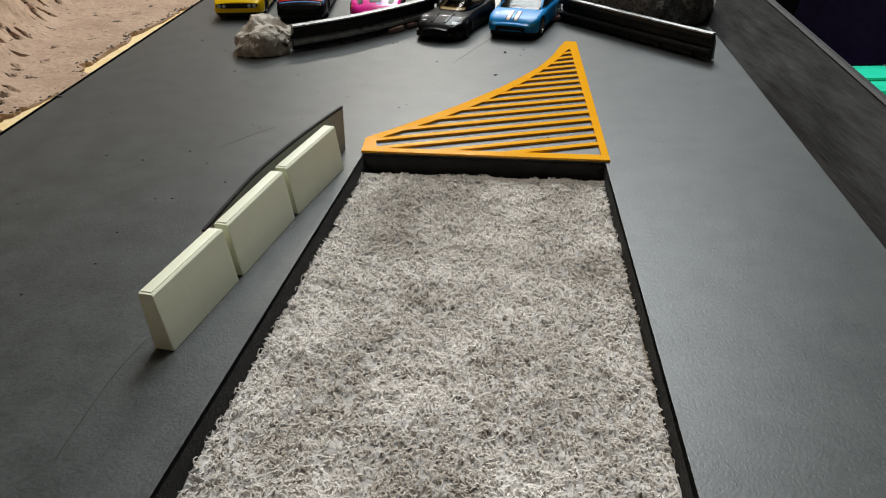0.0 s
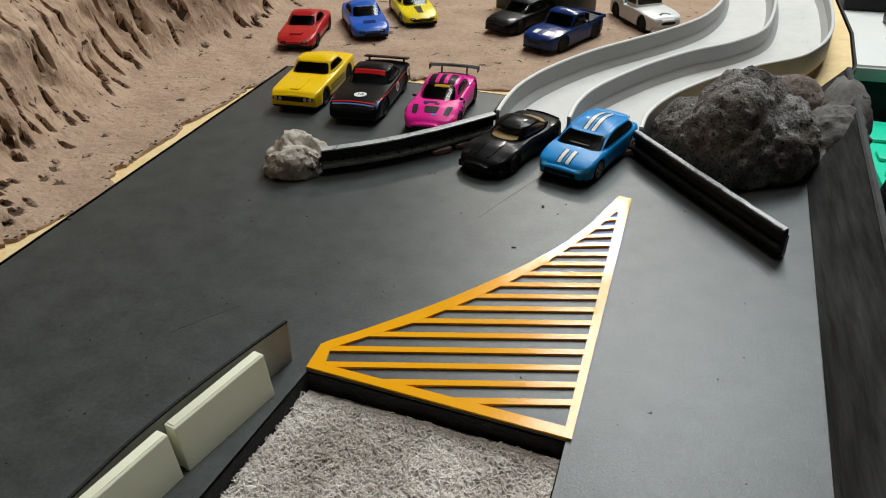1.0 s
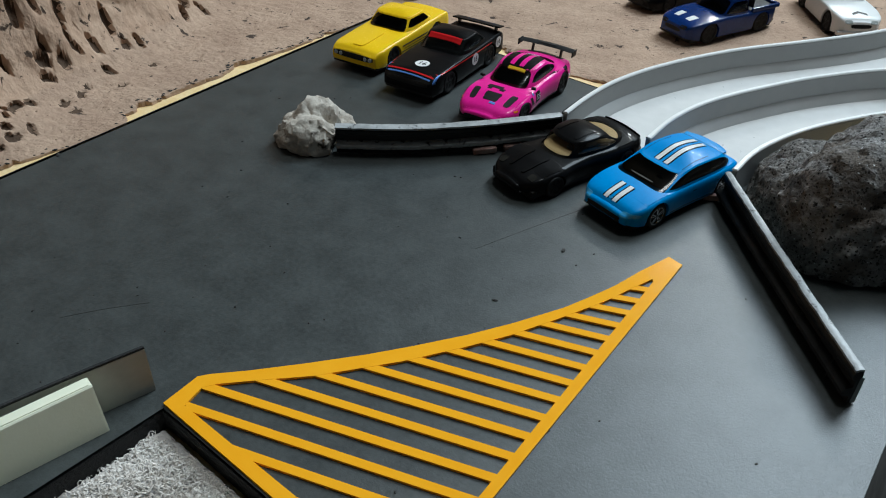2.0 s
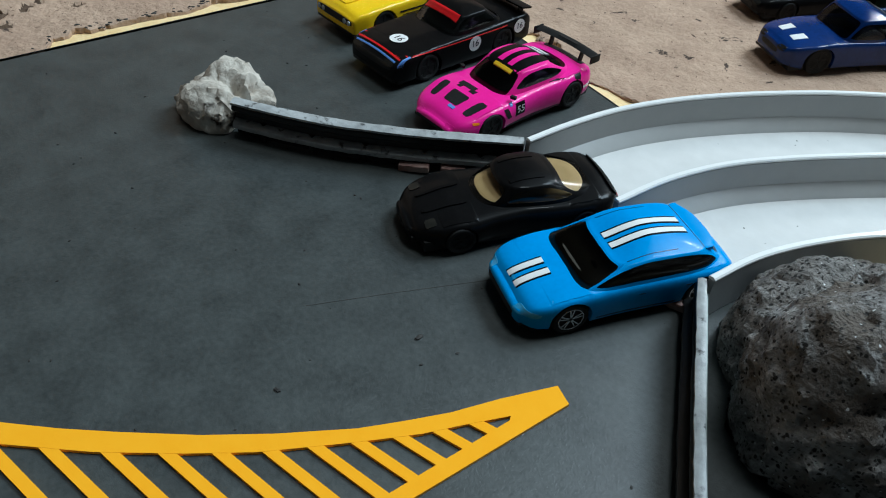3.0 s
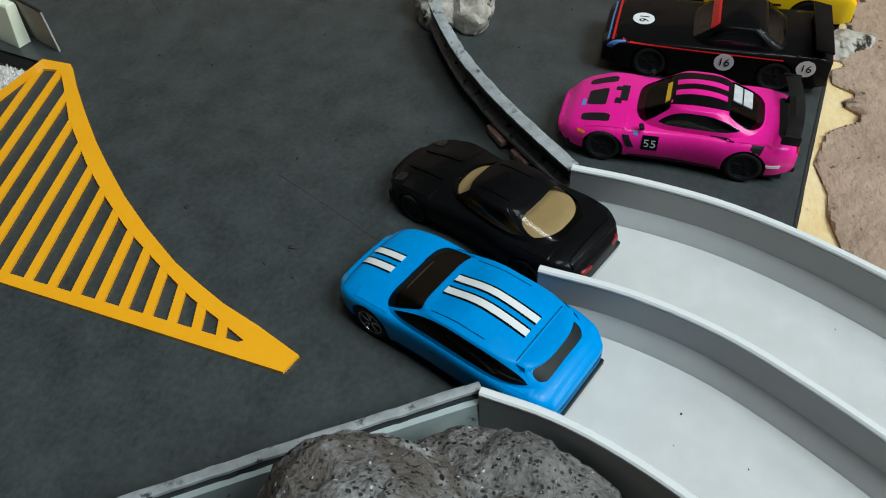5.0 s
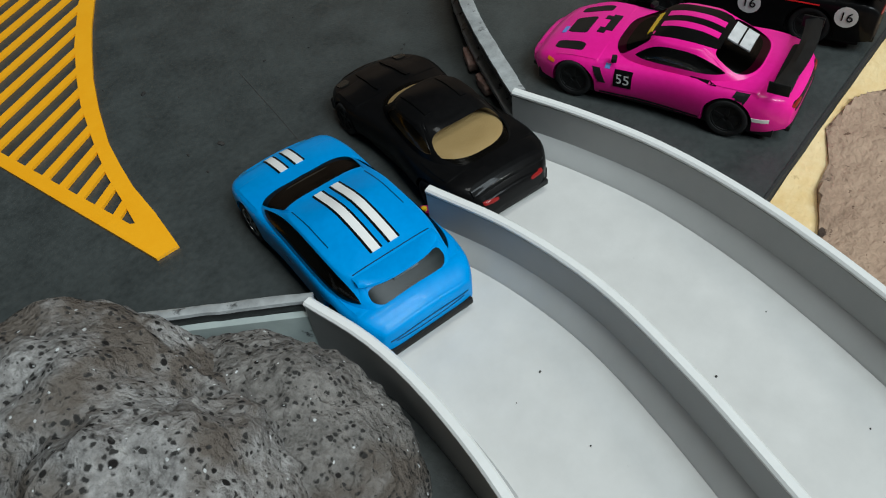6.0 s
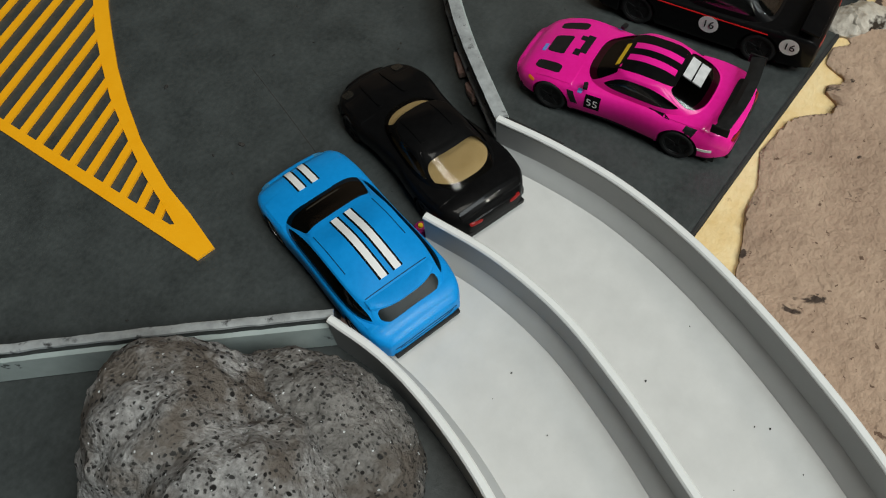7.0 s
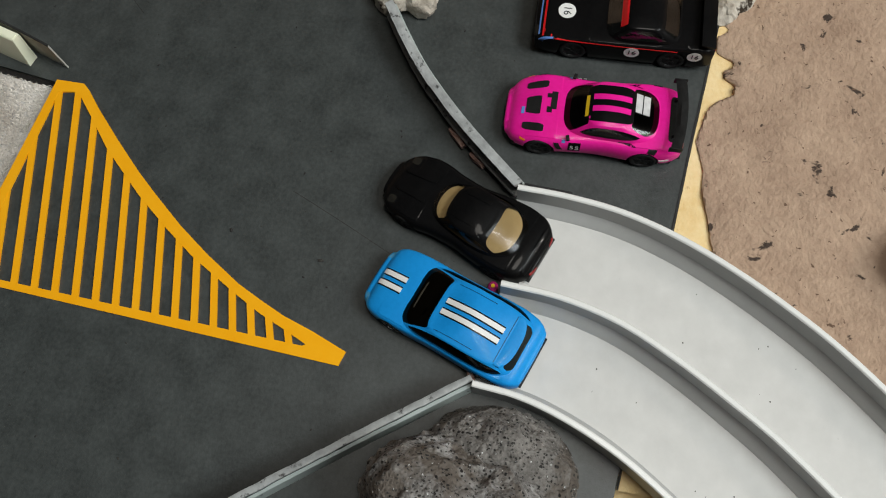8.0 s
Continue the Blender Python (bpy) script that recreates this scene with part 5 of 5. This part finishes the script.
for s in (1, -1):
    y = c["side_y"](0.6, 0.0098)
    S("number_board", s, 0.565, 0.635, 0.0072, 0.0126, BLACK, "black number board")
    digits("55", 0.0046, WHITE, c["car"], pose(c["sx"](0.6), s * (y + 0.0003), 0.0099, 90, 0, 0 if s < 0 else 180), "white race number")
    S("indicator", s, 0.885, 0.92, 0.0098, 0.0107, LAMP_ORANGE, rnd=0.5)
    S("side_scoop", s, 0.665, 0.695, 0.0078, 0.0122, CHASSIS, "black side scoop", slant=-0.0022)
    S("side_badge", s, 0.655, 0.675, 0.0124, 0.0134, LIVERY_BLUE)
    S("side_sticker", s, 0.055, 0.115, 0.0072, 0.0084, WHITE, "white lettering bar")
    S("quarter_sticker", s, 0.075, 0.165, 0.0096, 0.0108, CHASSIS, "black flash on the rear quarter")
    S("quarter_sticker", s, 0.15, 0.2, 0.0122, 0.0148, CHASSIS, "black flash on the rear quarter", slant=0.001)
    S("sill_strip", s, 0.3, 0.69, 0.0034, 0.0043, CHASSIS, "black sill")
    S("rear_fin", s, 0.26, 0.36, 0.0146, 0.0149, BLACK)
    part("mirror", box(-0.0008, 0.0008, -0.0013, 0.0013, -0.0007, 0.0007, 0.0004), CHASSIS, c["car"], at=pose(c["sx"](0.645), s * 0.0158, 0.0154, 0, 0, s * 15))
    part("wing_strut", box(-0.0012, 0.0012, -0.0004, 0.0004, 0, 0.0056, 0.0001), CHASSIS, c["car"], at=pose(c["sx"](0.05), s * 0.009, 0.0148, 0, -14, 0))
    part("wing_end", box(-0.0029, 0.0029, -0.0003, 0.0003, -0.002, 0.0014, 0.0002), CHASSIS, c["car"], at=pose(c["sx"](0.05), s * 0.0172, 0.0198))
rows = [[(-0.0024 - 0.0016 * (1 - (abs(y) / 0.017) ** 2), y, 0.0006), (-0.001, y, 0.0009), (0.0022 - 0.0016 * (1 - (abs(y) / 0.017) ** 2), y, -0.0002), (0.0, y, -0.0001)] for y in [-0.017 + 0.034 * i / 16 for i in range(17)]]
part("wing", skin(rows, True, True), CHASSIS, c["car"], "black rear wing", at=pose(c["sx"](0.05), 0, 0.0202))

# black muscle car with race number
c = toy_car("muscle_car", "black toy muscle car with red visor and round race numbers", facing((-0.1015, 0.5485), (-0.1035, 0.6335), 0.0004), dict(
    L=0.0818, W=0.035, paint=BLACK, section="boxy", deck=[(0, 0.0165), (0.05, 0.0172), (0.2, 0.0168), (0.6, 0.0162), (0.75, 0.0158), (0.94, 0.0148), (1, 0.0134)],
    cab=(0.17, 0.32, 0.5, 0.63), roof=0.0238, belt_in=0.9, roof_in=0.72, bow=(4.2, 4.6), grille=(0.86, 0.005, 0.003), wheel=0.0064, axles=(0.22, 0.78), glass=GREY_GLASS, side_glass=GREY_GLASS, rear_label="grey rear window", glass_label="grey windscreen", rim=CHASSIS, nose_bulge=0.0012, tail_mat=DARK_RED,
    screen=(42, 0.16, 0.84), side=(52, 118, 0.34, 0.84), side_round=(4, 3), rear=(38, 0.22, 0.8),
    plan=[(0, 0.92), (0.05, 0.975), (0.5, 1.0), (0.9, 0.985), (1.0, 0.9)]))
P, S, E = c["panel"], c["side"], c["end"]
P("visor", 0.5, 0.535, -0.62, 0.62, LIVERY_RED, lift=0.0003, lbl="red visor band")
P("nose_stripe", 0.955, 0.966, -0.86, 0.86, LIVERY_RED, lift=0.0002, lbl="red nose stripe")
P("nose_stripe", 0.98, 0.989, -0.8, 0.8, LIVERY_BLUE, lift=0.0002, lbl="pale blue nose stripe")
part("number_disc", disc(0.0042), WHITE, c["car"], "white number disc", at=pose(c["sx"](0.84), 0.0015, c["top"](0.84, 0) + 0.0001))
digits("16", 0.0052, BLACK, c["car"], pose(c["sx"](0.84), 0.0015, c["top"](0.84, 0) + 0.00028, 0, 0, 90), "black race number")
for s in (1, -1):
    for u, z, r in ((0.45, 0.0108, 0.0036), (0.1, 0.0118, 0.0034)):
        y = s * (c["side_y"](u, z) + 0.0003)
        part("number_disc", disc(r), WHITE, c["car"], "white number disc", at=pose(c["sx"](u), y - s * 0.0002, z, -90 * s, 0, 0))
        digits("16", r * 1.25, BLACK, c["car"], pose(c["sx"](u), y, z, 90, 0, 0 if s < 0 else 180), "black race number")
    S("side_stripe", s, 0.2, 0.95, 0.01385, 0.0142, LIVERY_RED, "thin red side line", n=20)
    S("side_lettering", s, 0.24, 0.31, 0.0108, 0.0118, WHITE, "white lettering bar")
    P("nose_side_stripe", 0.9, 0.985, s * 0.9, s * 0.945, LIVERY_BLUE, lift=0.0002)
    part("spoiler_strut", box(-0.0015, 0.0015, -0.0004, 0.0004, 0, 0.0025), BLACK, c["car"], at=pose(c["sx"](0.05), s * 0.013, 0.0166))
part("spoiler", box(-0.0034, 0.0034, -0.0165, 0.0165, -0.0004, 0.0005, 0.0002), BLACK, c["car"], at=pose(c["sx"](0.045), 0, 0.0193, 0, -10, 0))

# yellow muscle car
c = toy_car("muscle_car", "yellow toy muscle car with dark windows and black side graphics", facing((-0.1475, 0.5585), (-0.150, 0.6435), 0.0004), dict(
    L=0.0818, W=0.035, paint=YELLOW, section="boxy", deck=[(0, 0.0152), (0.04, 0.0166), (0.2, 0.0166), (0.6, 0.0158), (0.8, 0.0152), (0.95, 0.0144), (1, 0.0132)],
    cab=(0.15, 0.31, 0.5, 0.63), roof=0.0236, belt_in=0.9, roof_in=0.72, bow=(4.0, 4.2), headlight=None, grille=(0.9, 0.0058, 0.0034), wheel=0.0063, axles=(0.21, 0.79), rim=CHASSIS, glass=SMOKE, nose_bulge=0.001,
    screen=(42, 0.16, 0.84), side=(52, 112, 0.36, 0.84), side_round=(4, 4), rear=(36, 0.22, 0.8),
    plan=[(0, 0.9), (0.05, 0.965), (0.5, 1.0), (0.9, 0.98), (1.0, 0.9)]))
c["panel"]("bonnet_bulge", 0.66, 0.95, -0.26, 0.26, YELLOW, lift=0.0005, taper=0.1, rnd=0.3)
for s in (1, -1):
    c["side"]("side_graphic", s, 0.3, 0.7, 0.0066, 0.0072, CHASSIS, "black scratched side graphic")
    c["side"]("side_graphic", s, 0.3, 0.66, 0.0082, 0.0086, CHASSIS, "black scratched side graphic")
    c["side"]("side_graphic", s, 0.34, 0.68, 0.0098, 0.0106, CHASSIS, "black scratched side graphic")
    for v in (0.56, 0.78):
        part("round_lamp", lathe([(0, 0.0012), (0.0004, 0.0012), (0.0006, 0.0008), (0.0006, 0.0001)], 14, "X"), CLEAR, c["car"], at=pose(c["sx"](1.0) + 0.0009, s * c["hw"] * 0.9 * v, 0.0094))

# cars parked on the sand
SANDY = -0.0002
c = toy_car("sports_car", "dark red toy sports car parked on sand", pose(-0.208, 0.719, SANDY, 0, 0, -80), dict(
    L=0.078, W=0.034, paint=RED, deck=[(0, 0.0125), (0.05, 0.014), (0.3, 0.0145), (0.6, 0.0138), (0.9, 0.0114), (1, 0.009)],
    cab=(0.12, 0.34, 0.5, 0.7), roof=0.0208, belt_in=0.86, roof_in=0.64, rim=CHASSIS, glass=SMOKE))
c["panel"]("bonnet_scoop", 0.73, 0.9, -0.34, 0.34, RED, lift=0.0009, lbl="raised bonnet scoop", rnd=0.3)
c = toy_car("coupe_car", "bright blue toy coupe parked on sand", pose(-0.1665, 0.7555, SANDY, 0, 0, -61), dict(
    L=0.076, W=0.034, paint=COBALT, deck=[(0, 0.0135), (0.05, 0.0152), (0.3, 0.015), (0.6, 0.0142), (0.9, 0.012), (1, 0.0096)],
    cab=(0.1, 0.3, 0.5, 0.7), roof=0.0216, belt_in=0.88, roof_in=0.66, rim=CHASSIS, glass=SMOKE))
c["panel"]("bonnet_graphic", 0.8, 0.88, -0.3, 0.3, NAVY, lbl="dark bonnet graphic")
c["end"]("bumper_vent", 1, -0.009, 0.009, 0.0038, 0.0048, CHASSIS)
c = toy_car("sports_car", "yellow toy sports car with black bonnet stripe parked on sand", pose(-0.136, 0.801, SANDY, 0, 0, -60), dict(
    L=0.074, W=0.034, paint=LEMON, deck=[(0, 0.0135), (0.05, 0.0155), (0.3, 0.015), (0.6, 0.0138), (0.9, 0.0116), (1, 0.0092)],
    cab=(0.1, 0.32, 0.5, 0.72), roof=0.0208, belt_in=0.86, roof_in=0.62, headlight=CHASSIS, glass=SMOKE, grille=(0.8, 0.0052, 0.003)))
c["panel"]("bonnet_stripe", 0.73, 0.92, -0.2, 0.2, CHASSIS, lbl="black bonnet stripe", taper=0.3)
c = toy_car("saloon_car", "black toy car parked on sand beside a pickup", pose(-0.034, 0.796, SANDY, 0, 0, -116), dict(
    L=0.074, W=0.032, paint=BLACK, deck=[(0, 0.014), (0.05, 0.015), (0.3, 0.0152), (0.6, 0.0145), (0.9, 0.0128), (1, 0.0106)],
    cab=(0.12, 0.3, 0.52, 0.7), roof=0.0222, belt_in=0.9, roof_in=0.7, rim=CHASSIS, glass=SMOKE))
c = toy_car("pickup_truck", "dark blue toy pickup truck parked on sand", pose(0.0085, 0.758, SANDY, 0, 0, -117), dict(
    L=0.08, W=0.0335, paint=NAVY, section="boxy", deck=[(0, 0.0152), (0.03, 0.0158), (0.34, 0.0158), (0.65, 0.0163), (0.9, 0.0148), (1, 0.0132)],
    cab=(0.33, 0.37, 0.55, 0.67), roof=0.0262, belt_in=0.92, roof_in=0.78, bow=(4.2, 6), wheel=0.0068, rim=CHASSIS, glass=SMOKE, seats=False, screen=(42, 0.14, 0.86), side=(52, 126, 0.2, 0.82), rear=(38, 0.2, 0.8)))
c["panel"]("load_bed", 0.03, 0.325, -0.82, 0.82, CHASSIS, lbl="dark open load bed")
for s in (1, -1):
    c["panel"]("bonnet_sticker", 0.84, 0.93, s * 0.34 - 0.14, s * 0.34 + 0.14, WHITE, lbl="white bonnet sticker", taper=0.1)
    part("bed_side", box(c["sx"](0.012), c["sx"](0.33), -0.0009, 0.0009, 0.0, 0.0026, 0.0004), NAVY, c["car"], at=pose(0, s * 0.0152, 0.0148))
part("tailgate", box(-0.0008, 0.0008, -0.0152, 0.0152, 0.0, 0.0026, 0.0004), NAVY, c["car"], at=pose(c["sx"](0.014), 0, 0.0146))
part("roll_bar", box(-0.0008, 0.0008, -0.0135, 0.0135, 0.0, 0.0062, 0.0006), CHASSIS, c["car"], at=pose(c["sx"](0.3), 0, 0.0168))
c = toy_car("pickup_truck", "white vintage toy pickup truck with teal load", pose(0.0715, 0.8285, SANDY, 0, 0, -58), dict(
    L=0.078, W=0.033, paint=WHITE, section="boxy", deck=[(0, 0.0152), (0.04, 0.016), (0.34, 0.0162), (0.65, 0.017), (0.92, 0.0158), (1, 0.0142)],
    cab=(0.36, 0.4, 0.55, 0.63), roof=0.0288, belt_in=0.88, roof_in=0.74, bow=(4.0, 6), wheel=0.0068, bumper=SILVER, rim=CHASSIS, glass=SMOKE, seats=False, headlight=CLEAR, screen=(42, 0.24, 0.86), side=(54, 124, 0.3, 0.82), side_round=(4, 4), rear=(38, 0.3, 0.8)))
c["panel"]("load", 0.05, 0.34, -0.78, 0.78, TEAL, lift=0.003, lbl="teal load in the bed")
c["panel"]("bonnet_badge", 0.87, 0.9, -0.3, 0.3, CHASSIS, lbl="black bonnet badge", skew=0.01)
part("front_bumper", box(-0.0012, 0.0012, -0.0155, 0.0155, -0.0014, 0.0014, 0.0006), SILVER, c["car"], "chrome front bumper", at=pose(c["sx"](1.01), 0, 0.0055))
for s in (1, -1):
    part("bed_side", box(c["sx"](0.012), c["sx"](0.35), -0.0009, 0.0009, 0.0, 0.0034, 0.0005), WHITE, c["car"], at=pose(0, s * 0.015, 0.0148))

# green crate behind the pickups
crate = thing("crate", pose(-0.022, 0.846, 0.0, 0, 0, -26), "dark green plastic crate behind the parked pickups", "crate")
part("crate_body", box(-0.042, 0.04, -0.018, 0.03, -0.002, 0.03, 0.002), LEAF_DARK, crate)
part("crate_lid", box(-0.044, 0.042, -0.012, 0.034, 0.03, 0.034, 0.001), LEAF, crate, "bright green lid")

# ---- small marks ----
grit_bm = bmesh.new()
rng = random.Random(3)
for x, y, r in [(0.0352, 0.4715, 0.0011), (0.0275, 0.4275, 0.0009), (-0.203, 0.3985, 0.0012), (0.044, 0.4655, 0.0005)] + [(rng.uniform(-0.19, 0.14), rng.uniform(0.2, 0.61), rng.uniform(0.00015, 0.0005)) for _ in range(150)]:
    if -0.06 < x < 0.075 and y < 0.33:
        continue
    g = bmesh.ops.create_icosphere(grit_bm, subdivisions=1, radius=r)
    a = rng.uniform(0, 3.1)
    for v in g["verts"]:
        q = Vector((v.co.x * 1.5, v.co.y * rng.uniform(0.7, 1.0), v.co.z * 0.5))
        q.rotate(Euler((0, 0, a)))
        v.co = q + Vector((x, y, r * 0.25))
for i in range(130):
    y = rng.uniform(0.34, 0.62)
    g_back = 1.4 * lerp_table(LEFT_GAPS, y)
    if g_back < 0.001 and rng.random() < 0.6:
        continue
    x = board_left(y) - g_back - torn(y, 1.0) * min(1.0, g_back / 0.003) - rng.uniform(0.0, 0.004) - 0.001
    r = rng.uniform(0.0003, 0.0009)
    g = bmesh.ops.create_icosphere(grit_bm, subdivisions=1, radius=r)
    a = rng.uniform(0.6, 1.8)
    for v in g["verts"]:
        q = Vector((v.co.x * 1.8, v.co.y * rng.uniform(0.6, 1.0), v.co.z * 0.7))
        q.rotate(Euler((0, 0, a)))
        v.co = q + Vector((x, y, land(x, y) + r * 0.1))
for i in range(32):
    lane = rng.choice(((WALL_IN, WALL_MID), (WALL_MID, WALL_OUT)))
    t = rng.uniform(0.04, 0.5)
    p = along(lane[0], t).lerp(along(lane[1], t), rng.uniform(0.2, 0.8))
    r = rng.uniform(0.00012, 0.00035)
    g = bmesh.ops.create_icosphere(grit_bm, subdivisions=1, radius=r)
    for v in g["verts"]:
        v.co = Vector((v.co.x * 1.4, v.co.y, v.co.z * 0.5)) + Vector((p.x, p.y, T_FLOOR + r * 0.2))
tagged(part("grit", grit_bm, GRIT, smooth=False), "scattered black grit on road board, track and sand", "grit", kind="stuff")
for pts in (((0.004, 0.451), (0.016, 0.478), (0.029, 0.506)), ((-0.083, 0.186), (-0.0865, 0.168), (-0.0885, 0.14)), ((-0.1, 0.327), (-0.09, 0.34), (-0.08, 0.351))):
    line = smooth_line([(x, y, 0) for x, y in pts], 0.003)
    part("scratch", sweep(line, [(-0.00012, 0.00003), (-0.00012, 0.00008), (0.00012, 0.00008), (0.00012, 0.00003)]), GRIT, floor_board, "fine dark scratch")

# ---- the room beyond ----
FLOOR_M = surface("room_floor", (0.12, 0.12, 0.12), (0.17, 0.165, 0.16), 0.6, 12)
ROOM = surface("room_wall_grey", (0.08, 0.08, 0.08), (0.11, 0.11, 0.11), 0.8, 6)
tagged(part("room_floor", box(-2.6, 2.6, -2.6, 3.4, -0.8, -0.75), FLOOR_M, smooth=False), "pale room floor", "floor", kind="structure")
tagged(part("ceiling", box(-2.6, 2.6, -2.6, 3.4, 2.25, 2.3), ROOM, smooth=False), "plain grey ceiling", "ceiling", kind="structure")
for nm, b in (("wall_north", (-2.6, 2.6, 3.4, 3.5, -0.8, 2.3)), ("wall_south", (-2.6, 2.6, -2.7, -2.6, -0.8, 2.3)), ("wall_east", (2.6, 2.7, -2.7, 3.5, -0.8, 2.3)), ("wall_west", (-2.7, -2.6, -2.7, 3.5, -0.8, 2.3))):
    tagged(part(nm, box(*b), ROOM, smooth=False), "plain grey room wall", "wall", kind="structure")
table = thing("table", pose(0, 0, 0), "plain table that carries the model landscape", "table")
part("tabletop", prism([(-0.82, -0.82), (0.05, -0.82), (0.15, 0.3), (0.18, 0.6), (0.207, 0.68), (0.235, 0.78), (0.248, 0.87), (0.252, 1.0), (0.245, 1.72), (-0.82, 1.72)], -0.09, -0.0602), WALL_WOOD, table, smooth=False)
for x in (-0.75, 0.0):
    for y in (-0.75, 1.65):
        part("leg", box(x - 0.03, x + 0.03, y - 0.03, y + 0.03, -0.75, -0.09, 0.003), WALL_WOOD, table)
MINT = surface("mint_plastic", (0.0, 0.62, 0.36), (0.01, 0.72, 0.46), 0.4, 40)
CYAN = surface("cyan_film", (0.05, 0.62, 0.72), (0.25, 0.78, 0.84), 0.3, 40, bump=0.003, bump_scale=30)
PURPLE = surface("purple_cloth", (0.08, 0.055, 0.16), (0.16, 0.12, 0.27), 0.9, 120, bump=0.001, bump_scale=300)
APPL = surface("white_enamel", (0.76, 0.76, 0.74), (0.82, 0.82, 0.8), 0.35, 20)

shelf = thing("appliance", pose(0.0, 0.0, 0.0), "white enamelled appliance with black controls beside the table", "appliance")
part("housing", box(0.36, 0.84, 1.47, 1.98, -0.25, -0.226, 0.006), APPL, shelf)
part("front_panel", box(0.37, 0.83, 1.463, 1.47, -0.252, -0.23, 0.002), PLATE, shelf, "grey front band")
part("plinth", box(0.38, 0.82, 1.475, 1.96, -0.75, -0.25, 0.003), CHASSIS, shelf, "dark lower housing")
part("display", box(0.44, 0.62, 1.8, 1.95, -0.226, -0.15, 0.006), CHASSIS, shelf, "black control box")
part("lever", box(0.5, 0.53, 1.62, 1.74, -0.226, -0.2, 0.008), CHASSIS, shelf)
part("lever_base", lathe([(-0.226, 0.03), (-0.214, 0.028), (-0.21, 0.02), (-0.21, 0.001)], 18, "Z"), PLATE, shelf, at=pose(0.515, 1.62, 0))
crate2 = thing("storage_box", pose(0.0, 0.0, 0.0), "mint green ribbed plastic storage box beside the table", "storage box")
part("tub", box(0.42, 1.0, 0.75, 1.44, -0.75, -0.306, 0.012), MINT, crate2)
for i in range(9):
    y = 0.78 + i * 0.07
    part("rib", box(0.43, 0.99, y, y + 0.03, -0.306, -0.3, 0.003), MINT, crate2)
bag = bmesh.new()
bmesh.ops.create_icosphere(bag, subdivisions=4, radius=1.0)
for v in bag.verts:
    v.co *= 1 + 0.3 * fbm(v.co.x * 1.5, v.co.y * 1.5, v.co.z * 1.2)
    v.co = Vector((v.co.x * 0.036, v.co.y * 0.05, v.co.z * 0.1))
tagged(part("plastic_bag", bag, CYAN, at=pose(0.545, 1.5, -0.13, 0, 8, 0)), "crumpled cyan plastic bag lying on the appliance", "bag")
chair = thing("chair", pose(0.0, 0.0, 0.0), "black-framed chair with purple cloth cushion beside the table", "chair")
part("cushion", box(0.372, 0.8, 0.9, 1.0, -0.15, 0.22, 0.03), PURPLE, chair, "purple cloth cushion")
part("seat", box(0.38, 0.8, 0.55, 0.98, -0.34, -0.28, 0.02), PURPLE, chair, "purple cloth seat")
part("frame_post", box(-0.014, 0.014, -0.014, 0.014, -0.62, 0.22, 0.005), CHASSIS, chair, "black slanted post", at=pose(0.355, 0.86, -0.05, 0, 12, 0))
for x, y in ((0.42, 0.58), (0.77, 0.58), (0.77, 0.95)):
    part("leg", box(x - 0.012, x + 0.012, y - 0.012, y + 0.012, -0.75, -0.33, 0.004), CHASSIS, chair)
